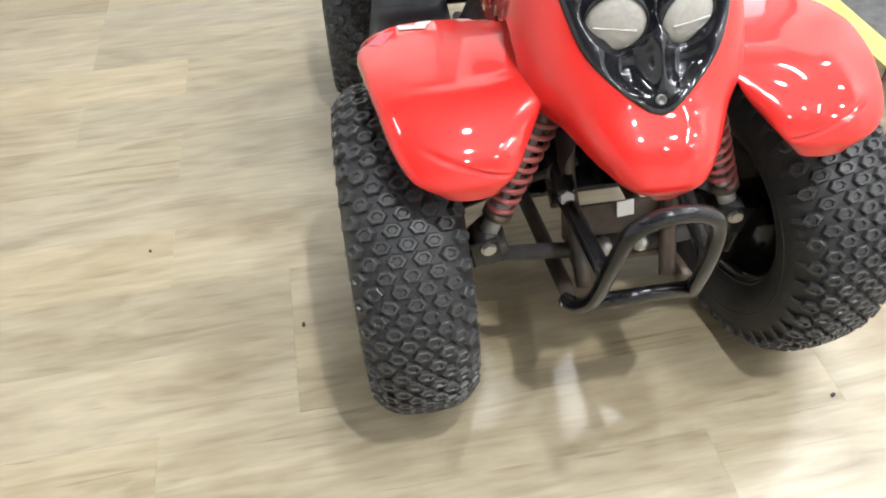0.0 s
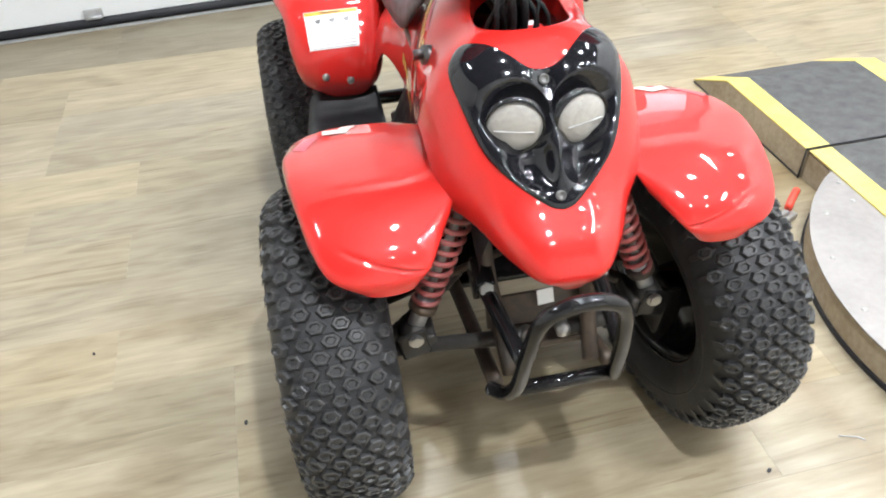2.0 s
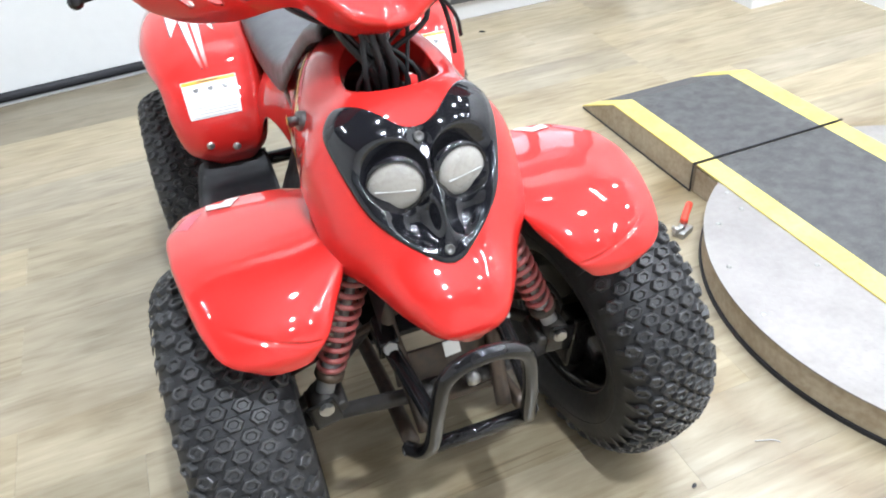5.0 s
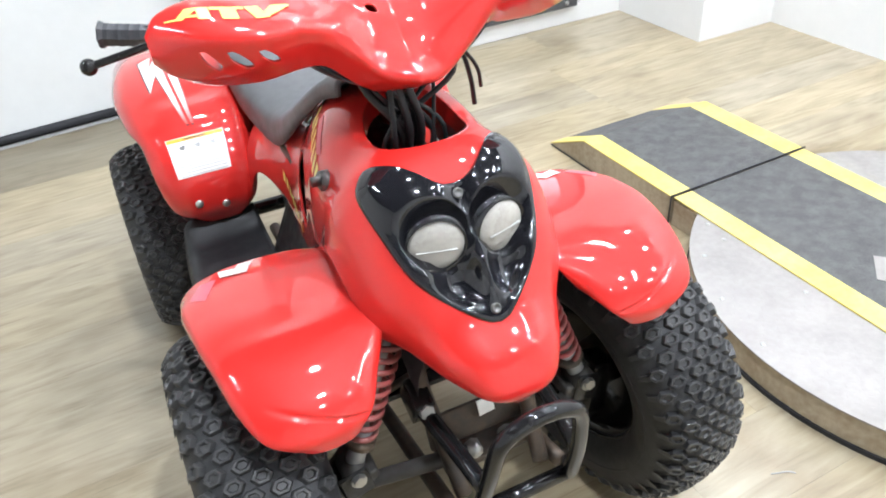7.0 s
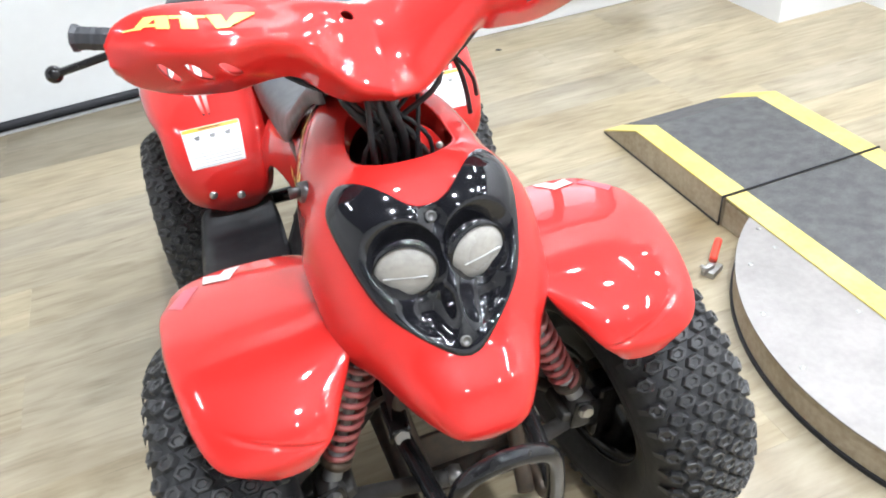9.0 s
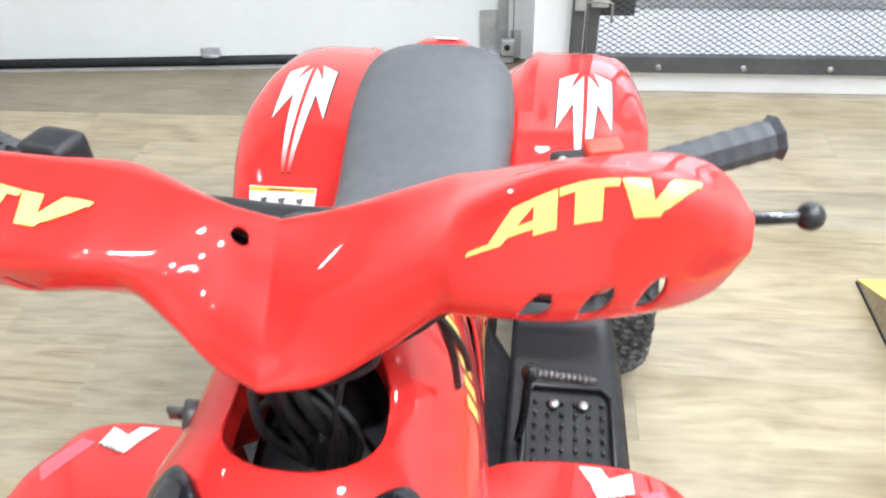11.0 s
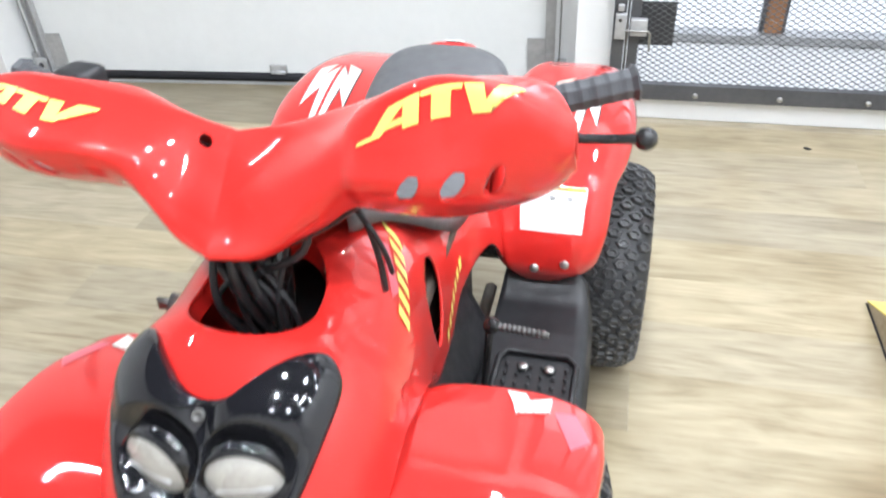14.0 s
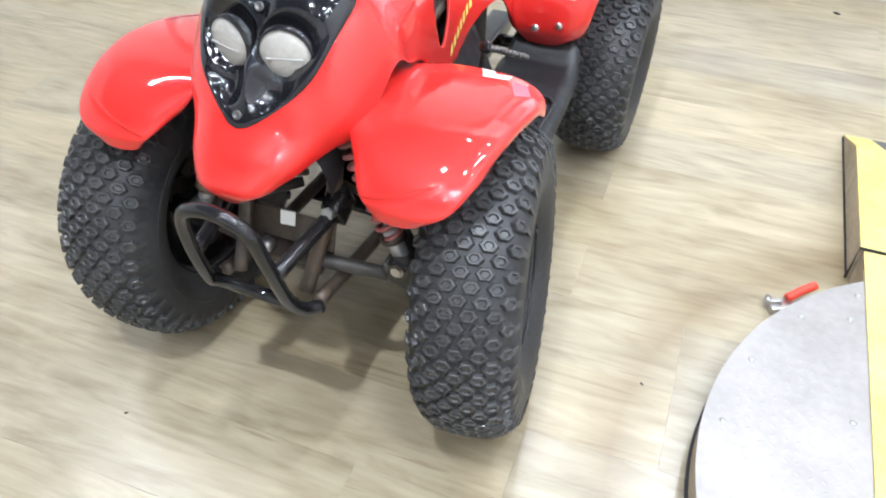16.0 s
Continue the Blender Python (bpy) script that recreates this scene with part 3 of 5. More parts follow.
def wedge(x0, x1, lift, thin=0.0):
    """A level top that drops to the floor at its nose; thin: a skin of that thickness instead of a solid."""
    side = [(RY0, RZ + lift), (RYB, RZ + lift), (RY1 + lift, 0.004 + lift)]
    low = [(y, z - thin) for y, z in side] if thin else [(RY0, 0.0), (RYB, 0.0), (RY1 + lift, 0.0)]
    loop = side + low[::-1]
    bm = bmesh.new()
    a, b = [bm.verts.new((x0, y, z)) for y, z in loop], [bm.verts.new((x1, y, z)) for y, z in loop]
    for k in range(6):
        bm.faces.new((a[k], a[(k + 1) % 6], b[(k + 1) % 6], b[k]))
    for q in (a, b):
        bm.faces.new((q[0], q[1], q[4], q[5])), bm.faces.new((q[1], q[2], q[3], q[4]))
    bmesh.ops.recalc_face_normals(bm, faces=bm.faces[:])
    return bm


part("wedge", wedge(SX0 - 0.005, SX1 - 0.005, 0.0), PLY, ramp, "plywood wedge", smooth=False)
part("grip_surface", wedge(SX0 + 0.065, SX1 - 0.072, 0.004, 0.003), TREAD_GREY, ramp, "charcoal grip surface", smooth=False)
for xa in (SX0 - 0.007, SX1 - 0.072):
    part("yellow_stripe", wedge(xa, xa + 0.072, 0.0044, 0.0034), YELLOW, ramp, "yellow safety stripe", smooth=False)
for o in [c for c in ramp.children if c.name.startswith(("grip_surface", "yellow_stripe"))]:
    xs = [v.co.x for v in o.data.vertices]
    tagged(part("stud_pattern", studs(min(xs), max(xs), RY0 + 0.01, RYB, RZ + 0.0044), o.data.materials[0], o), kind="stuff")
bm = tube(bmesh.new(), [(SX0 - 0.009, RY0 - 0.004, 0.002), (SX0 - 0.009, RY0 - 0.004, RZ + 0.005), (SX1 + 0.006, RY0 - 0.004, RZ + 0.005)], 0.0032, 8)
part("joint_strip", bm, SEAL, ramp, "black joint strip")
part("filler_block", box(bmesh.new(), ((SX0 + SX1) / 2, RY0 - 0.053, TZ / 2 - 0.003), (SX1 - SX0, 0.09, TZ - 0.008)), PLY, ramp, smooth=False)
part("edge_strip", tube(bmesh.new(), [(SX0 - 0.007, RY0, 0.0015), (SX0 - 0.007, RY1, 0.0015)], 0.0025, 6), SEAL, ramp, "black edge strip")

clamp = thing("toggle_clamp", "zinc toggle clamp with red rubber handle beside the turntable", "clamp", m=pose(0.86, 0.44, 0) @ Matrix.Scale(0.72, 4))
bm = box(bmesh.new(), (0.01, -0.015, 0.012), (0.07, 0.045, 0.024), (0, 0, 25), 0.004)
box(bm, (-0.015, -0.02, 0.028), (0.05, 0.016, 0.02), (0, -12, 10), 0.003), cyl(bm, (-0.03, -0.03, 0.035), (-0.03, -0.005, 0.035), 0.008)
part("base", bm, ZINC, clamp)
part("handle", tube(bmesh.new(), [(0.025, 0.005, 0.035), (0.055, 0.035, 0.042), (0.10, 0.075, 0.05)], 0.014, 10, 8), KILL_RED, clamp, "red rubber handle")

# ---- quad bike ----
# local axes: x to its left side, y towards its tail, z up; the front axle is at y = 0
bike = thing("quad_bike", "small red and black quad bike with knobbly tyres on plank floor", "quad bike", m=pose(0, 0, 0, 0, 0, -1.95))
WR, RR, FX, RX, RY = 0.278, 0.232, 0.314, 0.315, 0.952


def wheel(name, x, y, width, rr, side, steer=0.0, camber=0.0):
    """A wheel with tyre, tread blocks, rim and hub; side: the way its outer face looks."""
    w = new(name)
    w.parent = bike
    w.matrix_basis = pose(x, y, rr, 0, camber, steer)
    h = width / 2
    full = 1.0 if rr > 0.25 else 0.0
    prof = [(-h * 0.62, 0.098 + 0.041 * full), (-h * 0.80, 0.112 + 0.040 * full), (-h * 0.97, 0.145 + 0.032 * full), (-h * 1.0, rr * 0.73), (-h * 0.965, rr * 0.805), (-h * 0.83, rr * 0.885), (-h * 0.58, rr * 0.945),
            (-h * 0.29, rr * 0.965), (0, rr * 0.970)]
    prof = prof + [(-a, r) for a, r in prof[-2::-1]]
    fine = [tuple(cr(prof, k / 44)) for k in range(45)]
    tyre = part("tyre", lathe(fine, 72), RUBBER, w, "worn black knobbly tyre")
    for e in (-1, 1):
        at = e * h * 0.985
        ring = [(at, rr * 0.70 * math.cos(a), rr * 0.70 * math.sin(a)) for a in np.linspace(0, 2 * math.pi, 61)]
        part("sidewall_rib", tube(bmesh.new(), ring, 0.0022, 6), RUBBER, tyre)
    bm = bmesh.new()
    pitch = h / 5.0
    lanes = [(j * pitch / h, j % 2) for j in range(-4, 5)]
    count = round(2 * math.pi * rr / 0.043)
    surface = sorted((a, r) for a, r in fine if r > rr * 0.8)
    sa, sr = [a for a, r in surface], [r for a, r in surface]
    for lx, odd in lanes:
        lr = float(np.interp(lx * h, sa, sr)) / rr
        slope = float(np.interp(lx * h + 0.004, sa, sr) - np.interp(lx * h - 0.004, sa, sr)) / 0.008
        for k in range(count):
            a = 2 * math.pi * (k + 0.5 * odd) / count
            tilt = max(-1.1, min(1.1, math.atan(slope)))
            base = V((lx * h, 0, rr * lr - 0.002))
            m = Matrix.Rotation(a, 4, "X") @ Matrix.Translation(base) @ Matrix.Rotation(-tilt, 4, "Y")
            hx, hy = 0.0138, 0.0106
            rings = [[bm.verts.new(m @ V((math.cos(q * math.pi / 3) * hx * f, math.sin(q * math.pi / 3) * hy * f, z))) for q in range(6)]
                     for f, z in ((1.15, 0.0), (1.0, 0.0080), (0.90, 0.0092), (0.62, 0.0092), (0.46, 0.0060))]
            for lo, hi in zip(rings, rings[1:]):
                for q in range(6):
                    bm.faces.new((lo[q], lo[(q + 1) % 6], hi[(q + 1) % 6], hi[q]))
            bm.faces.new(rings[-1])
            if abs(lx) > 0.75:
                # a short lug runs down the shoulder behind each outer block
                e = math.copysign(1, lx)
                low = V((e * h * 0.985, 0, rr * 0.80))
                c = [m @ V((e * 0.012, sy * 0.005, 0.004)) for sy in (-1, 1)]
                d = [Matrix.Rotation(a, 4, "X") @ (low + V((e * 0.002, sy * 0.004, 0))) for sy in (1, -1)]
                up = [p + (m.to_3x3() @ V((0, 0, 0.004))) for p in c]
                qs = [bm.verts.new(p) for p in c + d + up]
                bm.faces.new((qs[4], qs[5], qs[2], qs[3]))
                bm.faces.new((qs[0], qs[4], qs[3])), bm.faces.new((qs[1], qs[2], qs[5]))
    tagged(part("tread", bm, TREAD_RUBBER, tyre, "worn greyish tread blocks", smooth=False), kind="stuff")
    # steel rim with a deep dish
    wide = 0.041 * full
    rp = [(-h * 0.66, 0.106), (-h * 0.62, 0.096), (-h * 0.5, 0.088), (-0.01, 0.083), (0.02, 0.06), (0.024, 0.03), (0.024, 0.001)]
    rp2 = [(h * 0.66, 0.106), (h * 0.62, 0.096), (h * 0.5, 0.088), (0.0, 0.084)]
    flip = 1 if side > 0 else -1
    bm = lathe([(flip * a, r + (wide if r > 0.07 else 0)) for a, r in rp], 40)
    b2 = lathe([(flip * a, r + wide) for a, r in rp2], 40)
    me = bpy.data.meshes.new("tmp")
    b2.to_mesh(me)
    bm.from_mesh(me)
    bpy.data.meshes.remove(me)
    b2.free()
    rim = part("rim", bm, BLACK_STEEL, w, "black steel rim")
    for e in (-1, 1):
        ring = [(e * h * 0.69, (0.105 + wide) * math.cos(a), (0.105 + wide) * math.sin(a)) for a in np.linspace(0, 2 * math.pi, 41)]
        part("rim_lip", tube(bmesh.new(), ring, 0.0038, 8), BLACK_STEEL, rim)
    bm = cyl(bmesh.new(), (flip * -0.045, 0, 0), (flip * 0.05, 0, 0), 0.034, n=18)
    for k in range(4):
        a = k * math.pi / 2 + 0.6
        cyl(bm, (flip * 0.02, 0.048 * math.cos(a), 0.048 * math.sin(a)), (flip * 0.034, 0.048 * math.cos(a), 0.048 * math.sin(a)), 0.008, n=6)
    part("hub", bm, RUST_STEEL, w, "dusty steel hub")
    return w


wheel("front_wheel", FX, 0.043, 0.173, WR, 1, 8.5, -4.5)
wheel("front_wheel", -FX, 0.031, 0.173, WR, -1, -0.3, -1.6)
wheel("rear_wheel", RX, RY, 0.190, RR, 1)
wheel("rear_wheel", -RX, RY, 0.190, RR, -1)

# stations of the front cowl: y, z, half width, tilt of the normal, drop of the sides
COWL = [(-0.212, 0.547, 0.021, 103, 0.013), (-0.223, 0.575, 0.05, 64, 0.025), (-0.197, 0.614, 0.076, 36.4, 0.045), (-0.15, 0.649, 0.106, 34, 0.065), (-0.105, 0.707, 0.142, 25.8, 0.105),
        (-0.049, 0.777, 0.153, 32.8, 0.127), (0.005, 0.807, 0.151, 21.1, 0.155), (0.07, 0.812, 0.146, 8.1, 0.175), (0.16, 0.832, 0.14, 0.2, 0.225), (0.26, 0.806, 0.13, -3.9, 0.27),
        (0.36, 0.735, 0.118, 0, 0.235), (0.465, 0.685, 0.114, 0, 0.16), (0.552, 0.662, 0.14, 0, 0.118), (0.615, 0.66, 0.16, 0, 0.21)]


cowl_rows = {}


def cowl(u, v):
    if u not in cowl_rows:
        cowl_rows[u] = [float(k) for k in cr(COWL, u / 1.3)]
    y, z, w, phi, d = cowl_rows[u]
    a = (v * 2 - 1) * math.pi / 2
    p = radians(phi)
    off = d * (1 - math.cos(a)) ** 1.35
    return V((w * math.sin(a), y + math.sin(p) * off, z - math.cos(p) * off))


def neck_hole(u, v):
    return (abs(u - 0.697) / 0.088) ** 2.3 + (abs(v - 0.5) / 0.15) ** 2.3


def cowl_holes(u, v):
    """Below 1 in the steering opening, under the face panel and in the slit of each flank."""
    g = neck_hole(u, v)
    if 0.3 < u < 0.63:
        inside = False
        for (a, b), (c, d) in zip(HEART_EDGE, HEART_EDGE[1:] + HEART_EDGE[:1]):
            if (b > v) != (d > v) and u < (c - a) * (v - b) / (d - b) + a:
                inside = not inside
        g = min(g, 0.5 if inside else 2.0)
    if u > 0.8:
        p = cowl(u, v)
        y, z = p.y - 0.291, p.z - 0.630
        g = min(g, ((y * 0.28 + z * 0.96) / 0.061) ** 2 + ((y * 0.96 - z * 0.28) / (0.050 + 0.3 * (z * 0.96 + y * 0.28))) ** 2)
    return g


def on_flank(y, z):
    """The (u, v) of the left flank at a place along the bike and a height."""
    a, b = 0.5, 1.3
    for _ in range(30):
        u = (a + b) / 2
        a, b = (u, b) if float(cr(COWL, u / 1.3)[0]) < y else (a, u)
    c, d = 0.5, 1.0
    for _ in range(30):
        v = (c + d) / 2
        c, d = (v, d) if cowl(u, v).z > z else (c, v)
    return u, v


# black heart-shaped face panel
HEART = [(0.0, 0.276), (0.055, 0.286), (0.13, 0.325), (0.195, 0.38), (0.235, 0.445), (0.262, 0.51), (0.262, 0.572), (0.218, 0.610), (0.165, 0.597), (0.108, 0.556), (0.065, 0.524), (0.03, 0.508), (0.0, 0.504)]


def heart(rho, a):
    """rho 0..1 from the panel's middle, a 0..1 round it, in the cowl's (u, v)."""
    k = a * 2
    side = 1 if k <= 1 else -1
    k = k if k <= 1 else 2 - k
    dv, u = cr(HEART, k)
    return 0.45 + (u - 0.45) * rho, 0.494 + side * dv * rho


HEART_EDGE = [heart(0.94, k / 60) for k in range(60)]
part("front_cowl", sheet(lambda u, v: cowl(1.3 * u, v), 182, 120, lambda u, v: cowl_holes(1.3 * u, v)), RED, bike, "glossy red moulded front cowl", thick=0.004)
bm = bmesh.new()
rings = []
for k, (s, dz) in enumerate(((1.0, 0.0), (0.985, -0.006), (0.97, -0.016), (0.965, -0.028))):
    ring = []
    for q in range(40):
        a = 2 * math.pi * q / 40
        c, s_ = math.cos(a), math.sin(a)
        ring.append(bm.verts.new(cowl(0.697 + 0.088 * s * math.copysign(abs(c) ** 0.87, c), 0.5 + 0.15 * s * math.copysign(abs(s_) ** 0.87, s_)) + V((0, 0, dz))))
    rings.append(ring)
for a, b in zip(rings, rings[1:]):
    for q in range(40):
        bm.faces.new((a[q], a[(q + 1) % 40], b[(q + 1) % 40], b[q]))
part("neck_collar", bm, RED, bike, "red rim of the steering opening")

def face(rho, a, lift=0.005):
    u, v = heart(rho, a)
    n = normal_of(cowl, u, v)
    if n.dot(V((0, -1, 0.6))) < 0:
        n = -n
    p = cowl(u, v)
    edge = min(1.0, (1 - rho) / 0.06)
    dish = 0.0
    for sx in (-1, 1):
        d = math.hypot((p.x - sx * 0.0445) / 0.046, (p.z - 0.733) / 0.037)
        dish -= 0.020 * max(0.0, 1 - d ** 4)
        d2 = math.hypot((p.x - sx * 0.036) / 0.036, (p.z - 0.686) / 0.034)
        dish -= 0.024 * max(0.0, 1 - d2 * d2) ** 1.2
        d3 = math.hypot((p.x - sx * 0.060) / 0.062, (p.z - 0.775) / 0.034)
        dish += 0.009 * max(0.0, 1 - d3 * d3)
    dish -= 0.006 * math.exp(-(p.x / 0.012) ** 2) * math.exp(-((p.z - 0.768) / 0.022) ** 2)
    dish += 0.007 * math.exp(-(p.x / 0.010) ** 2) * math.exp(-((p.z - 0.69) / 0.03) ** 2)
    dish *= min(1.0, (1 - rho) / 0.18)
    return p + n * (lift * (0.25 + 0.75 * math.sqrt(edge)) + dish)


bm = sheet(face, 40, 120)
bmesh.ops.remove_doubles(bm, verts=bm.verts[:], dist=0.0002)
panel = part("face_panel", bm, BLACK_GLOSS, bike, "glossy black heart-shaped face panel")
for sx in (-1, 1):
    bm = bmesh.new()
    bmesh.ops.create_uvsphere(bm, u_segments=28, v_segments=14, radius=1, matrix=Matrix.Translation((sx * 0.0445 - 0.003, -0.083, 0.722)) @ Matrix.Rotation(radians(-3), 4, "X") @ Matrix.Rotation(radians(sx * 14), 4, "Z") @ Matrix.Rotation(radians(sx * 20), 4, "Y") @ Matrix.Diagonal((0.0365, 0.010, 0.0345, 1)))
    light = part("headlight", bm, LENS, panel, "clouded oval headlight")
    m = Matrix.Translation((sx * 0.0445 - 0.003, -0.083, 0.722)) @ Matrix.Rotation(radians(-3), 4, "X") @ Matrix.Rotation(radians(sx * 14), 4, "Z")
    part("lens_bar", box(bmesh.new(), (sx * 0.001, -0.0092, -0.003), (0.052, 0.0026, 0.0018), (0, sx * -3, 0), 0.0008), PRINT_GREY, light).data.transform(m)
    m = Matrix.Translation((sx * 0.0445 - 0.003, -0.083, 0.722)) @ Matrix.Rotation(radians(-3), 4, "X") @ Matrix.Rotation(radians(sx * 14), 4, "Z") @ Matrix.Rotation(radians(sx * 20), 4, "Y")
    bm = bmesh.new()
    rings = []
    for rr, yy in ((1.0, -0.001), (1.05, -0.005), (1.10, 0.010)):
        rings.append([bm.verts.new(m @ V((0.0365 * rr * math.cos(a), yy, 0.0345 * rr * math.sin(a)))) for a in (2 * math.pi * q / 36 for q in range(36))])
    for a, b in zip(rings, rings[1:]):
        for q in range(36):
            bm.faces.new((a[q], a[(q + 1) % 36], b[(q + 1) % 36], b[q]))
    part("headlight_rim", bm, BLACK_GLOSS, panel)
for y, z in ((-0.152, 0.655), (-0.061, 0.772)):
    bm = lathe([(0.0, 0.007), (0.0026, 0.0062), (0.0026, 0.0042), (0.001, 0.0038), (0.001, 0.0005)], 16)
    bm.transform(Matrix.Translation((-0.004, y, z)) @ V((0, -0.8, 0.6)).to_track_quat("X", "Z").to_matrix().to_4x4())
    part("screw", bm, SCREW, panel)

# stations of a front fender: y, z, inner x, outer x, tilt, outer drop, inner drop
FEND = [(-0.168, 0.546, 0.198, 0.27, 108.5, -0.003, -0.004), (-0.167, 0.573, 0.172, 0.311, 92.2, 0.008, 0.006), (-0.137, 0.606, 0.149, 0.329, 66.6, 0.016, 0.015), (-0.073, 0.633, 0.124, 0.339, 39.1, 0.011, -0.011),
        (0.002, 0.638, 0.102, 0.348, 12.5, 0.005, -0.033), (0.056, 0.634, 0.098, 0.352, -10.9, 0.007, -0.038), (0.119, 0.621, 0.105, 0.355, -33.5, 0.011, -0.022), (0.189, 0.599, 0.134, 0.355, -51.6, 0.035, 0.004)]


def fender(u, v):
    y, z, xi, xo, phi, do, di = cr(FEND, u)
    p = radians(phi)
    k = v * 2 - 1
    off = do * max(0.0, (k + 0.05) / 1.05) ** 2.6 + di * max(0.0, (-k - 0.1) / 0.9) ** 2.2
    x = xi + (xo - xi) * (0.5 + 0.5 * math.sin(k * math.pi / 2 * 0.92) / math.sin(math.pi / 2 * 0.92))
    groove = 0.004 * math.exp(-((u - 0.13 - 0.32 * v * v) / 0.0065) ** 2) * min(1, max(0, (0.62 - abs(k + 0.12)) * 5))
    off += groove + 0.014 * k * k + 0.009 * max(0.0, (k - 0.84) / 0.16) ** 2 + 0.007 * max(0.0, (-k - 0.86) / 0.14) ** 2 * max(0.0, 1 - u * 2.6)
    return V((x, y + math.sin(p) * off, z - math.cos(p) * off))


# stations of a rear fender: the same columns
REAR = [(0.624, 0.423, 0.168, 0.262, 79.5, 0.025, 0.02), (0.591, 0.477, 0.143, 0.306, 69.9, 0.03, 0.017), (0.602, 0.546, 0.127, 0.323, 63.2, 0.029, 0.012), (0.649, 0.608, 0.116, 0.329, 60.9, 0.037, 0.012),
        (0.718, 0.639, 0.108, 0.345, 45.7, 0.051, 0.012), (0.811, 0.664, 0.105, 0.354, 37.8, 0.055, 0.012), (0.912, 0.677, 0.109, 0.355, 12.3, 0.07, 0.012), (1.005, 0.667, 0.119, 0.352, -17.6, 0.076, 0.012), (1.093, 0.643, 0.136, 0.34, -56.4, 0.055, 0.011)]


def rear_fender(u, v):
    y, z, xi, xo, phi, do, di = cr(REAR, u)
    p = radians(phi)
    k = v * 2 - 1
    off = do * max(0.0, (k - 0.1) / 0.9) ** 2.4 + di * max(0.0, (-k - 0.4) / 0.6) ** 2.0
    off += 0.008 * k * k - 0.006 * math.exp(-((k + 0.62) / 0.12) ** 2) * min(1, u * 6)
    x = xi + (xo - xi) * (0.5 + 0.5 * math.sin(k * math.pi / 2 * 0.9) / math.sin(math.pi / 2 * 0.9))
    return V((x, y + math.sin(p) * off, z - math.cos(p) * off))


for sx in (1, -1):
    side = (lambda b: b) if sx > 0 else mirror
    f1 = part("front_fender", side(sheet(fender, 130, 40)), RED, bike, "glossy red front fender", thick=0.0045 * 1)
    f2 = part("rear_fender", side(sheet(rear_fender, 56, 40)), RED, bike, "glossy red rear fender", thick=0.0045)
    # red infill between fender and saddle
    wall = lambda u, v: rear_fender(0.32 + 0.66 * u, 0.0) + V((-0.035 * v, 0.0, -0.02 * v - 0.03 * v * (1 - u)))
    part("saddle_flank", side(sheet(wall, 40, 6)), RED, bike, "red flank beside the saddle", thick=0.004)

# ---- saddle ----
SEAT = [(0.155, 0.868, 0.074, 0.035), (0.22, 0.845, 0.083, 0.04), (0.30, 0.797, 0.095, 0.05), (0.38, 0.745, 0.105, 0.06), (0.465, 0.704, 0.1085, 0.072), (0.56, 0.692, 0.117, 0.07), (0.66, 0.708, 0.127, 0.075), (0.76, 0.742, 0.130, 0.08), (0.83, 0.762, 0.121, 0.085), (0.868, 0.758, 0.095, 0.08), (0.885, 0.735, 0.06, 0.055)]


def saddle(u, v):
    y, z, w, d = cr(SEAT, u)
    k = v * 2 - 1
    a = k * math.pi / 2
    x = w * math.copysign(abs(math.sin(a)) ** 0.72, a)
    return V((x, y, z - d * (1 - abs(math.cos(a)) ** 0.42)))


bm = sheet(saddle, 60, 44)
part("saddle", bm, VINYL, bike, "dark grey vinyl saddle", thick=0.006)
tail = lambda u, v: V(((v - 0.5) * 0.17 * (1 - 0.25 * u), 0.86 + 0.14 * u, 0.762 - 0.01 * u - 0.09 * (2 * v - 1) ** 4 - 0.07 * u * u))
tail_cover = part("tail_cover", sheet(tail, 16, 20), RED, bike, "red tail cover behind the saddle", thick=0.004)
part("tail_badge", decal(tail, [[(0.10, 0.44), (0.30, 0.44), (0.30, 0.66), (0.10, 0.66)]], 0.0030, (0, 0, 1), 3), PAPER, tail_cover, "small white badge")

# ---- handlebar, covers and levers ----
TURNED = Matrix.Translation((0.07, 0.14, 0.95)) @ Matrix.Rotation(radians(-2.4), 4, "Y") @ Matrix.Translation((-0.07, 0, -0.95)) @ Matrix.Rotation(radians(-2.5), 4, "Z") @ Matrix.Translation((0, -0.14, 0))
# stations of the bar cover along |x|, left and right half: x, back y z, crest y z, belly y z, tuck y z
BAR = [(0.0, 0.112, 0.970, 0.066, 0.936, 0.018, 0.890, 0.080, 0.855), (0.04, 0.128, 0.971, 0.062, 0.944, 0.036, 0.884, 0.078, 0.866), (0.086, 0.141, 0.981, 0.063, 0.966, 0.050, 0.912, 0.072, 0.895), (0.121, 0.144, 0.992, 0.068, 0.991, 0.054, 0.944, 0.076, 0.920),
       (0.145, 0.136, 1.001, 0.070, 1.017, 0.047, 0.954, 0.082, 0.915), (0.203, 0.126, 1.018, 0.072, 1.043, 0.045, 0.958, 0.086, 0.912), (0.261, 0.132, 1.022, 0.064, 1.041, 0.060, 0.956, 0.088, 0.928), (0.293, 0.113, 1.022, 0.072, 1.020, 0.079, 0.954, 0.102, 0.938), (0.312, 0.094, 1.002, 0.086, 1.001, 0.090, 0.974, 0.098, 0.962)]
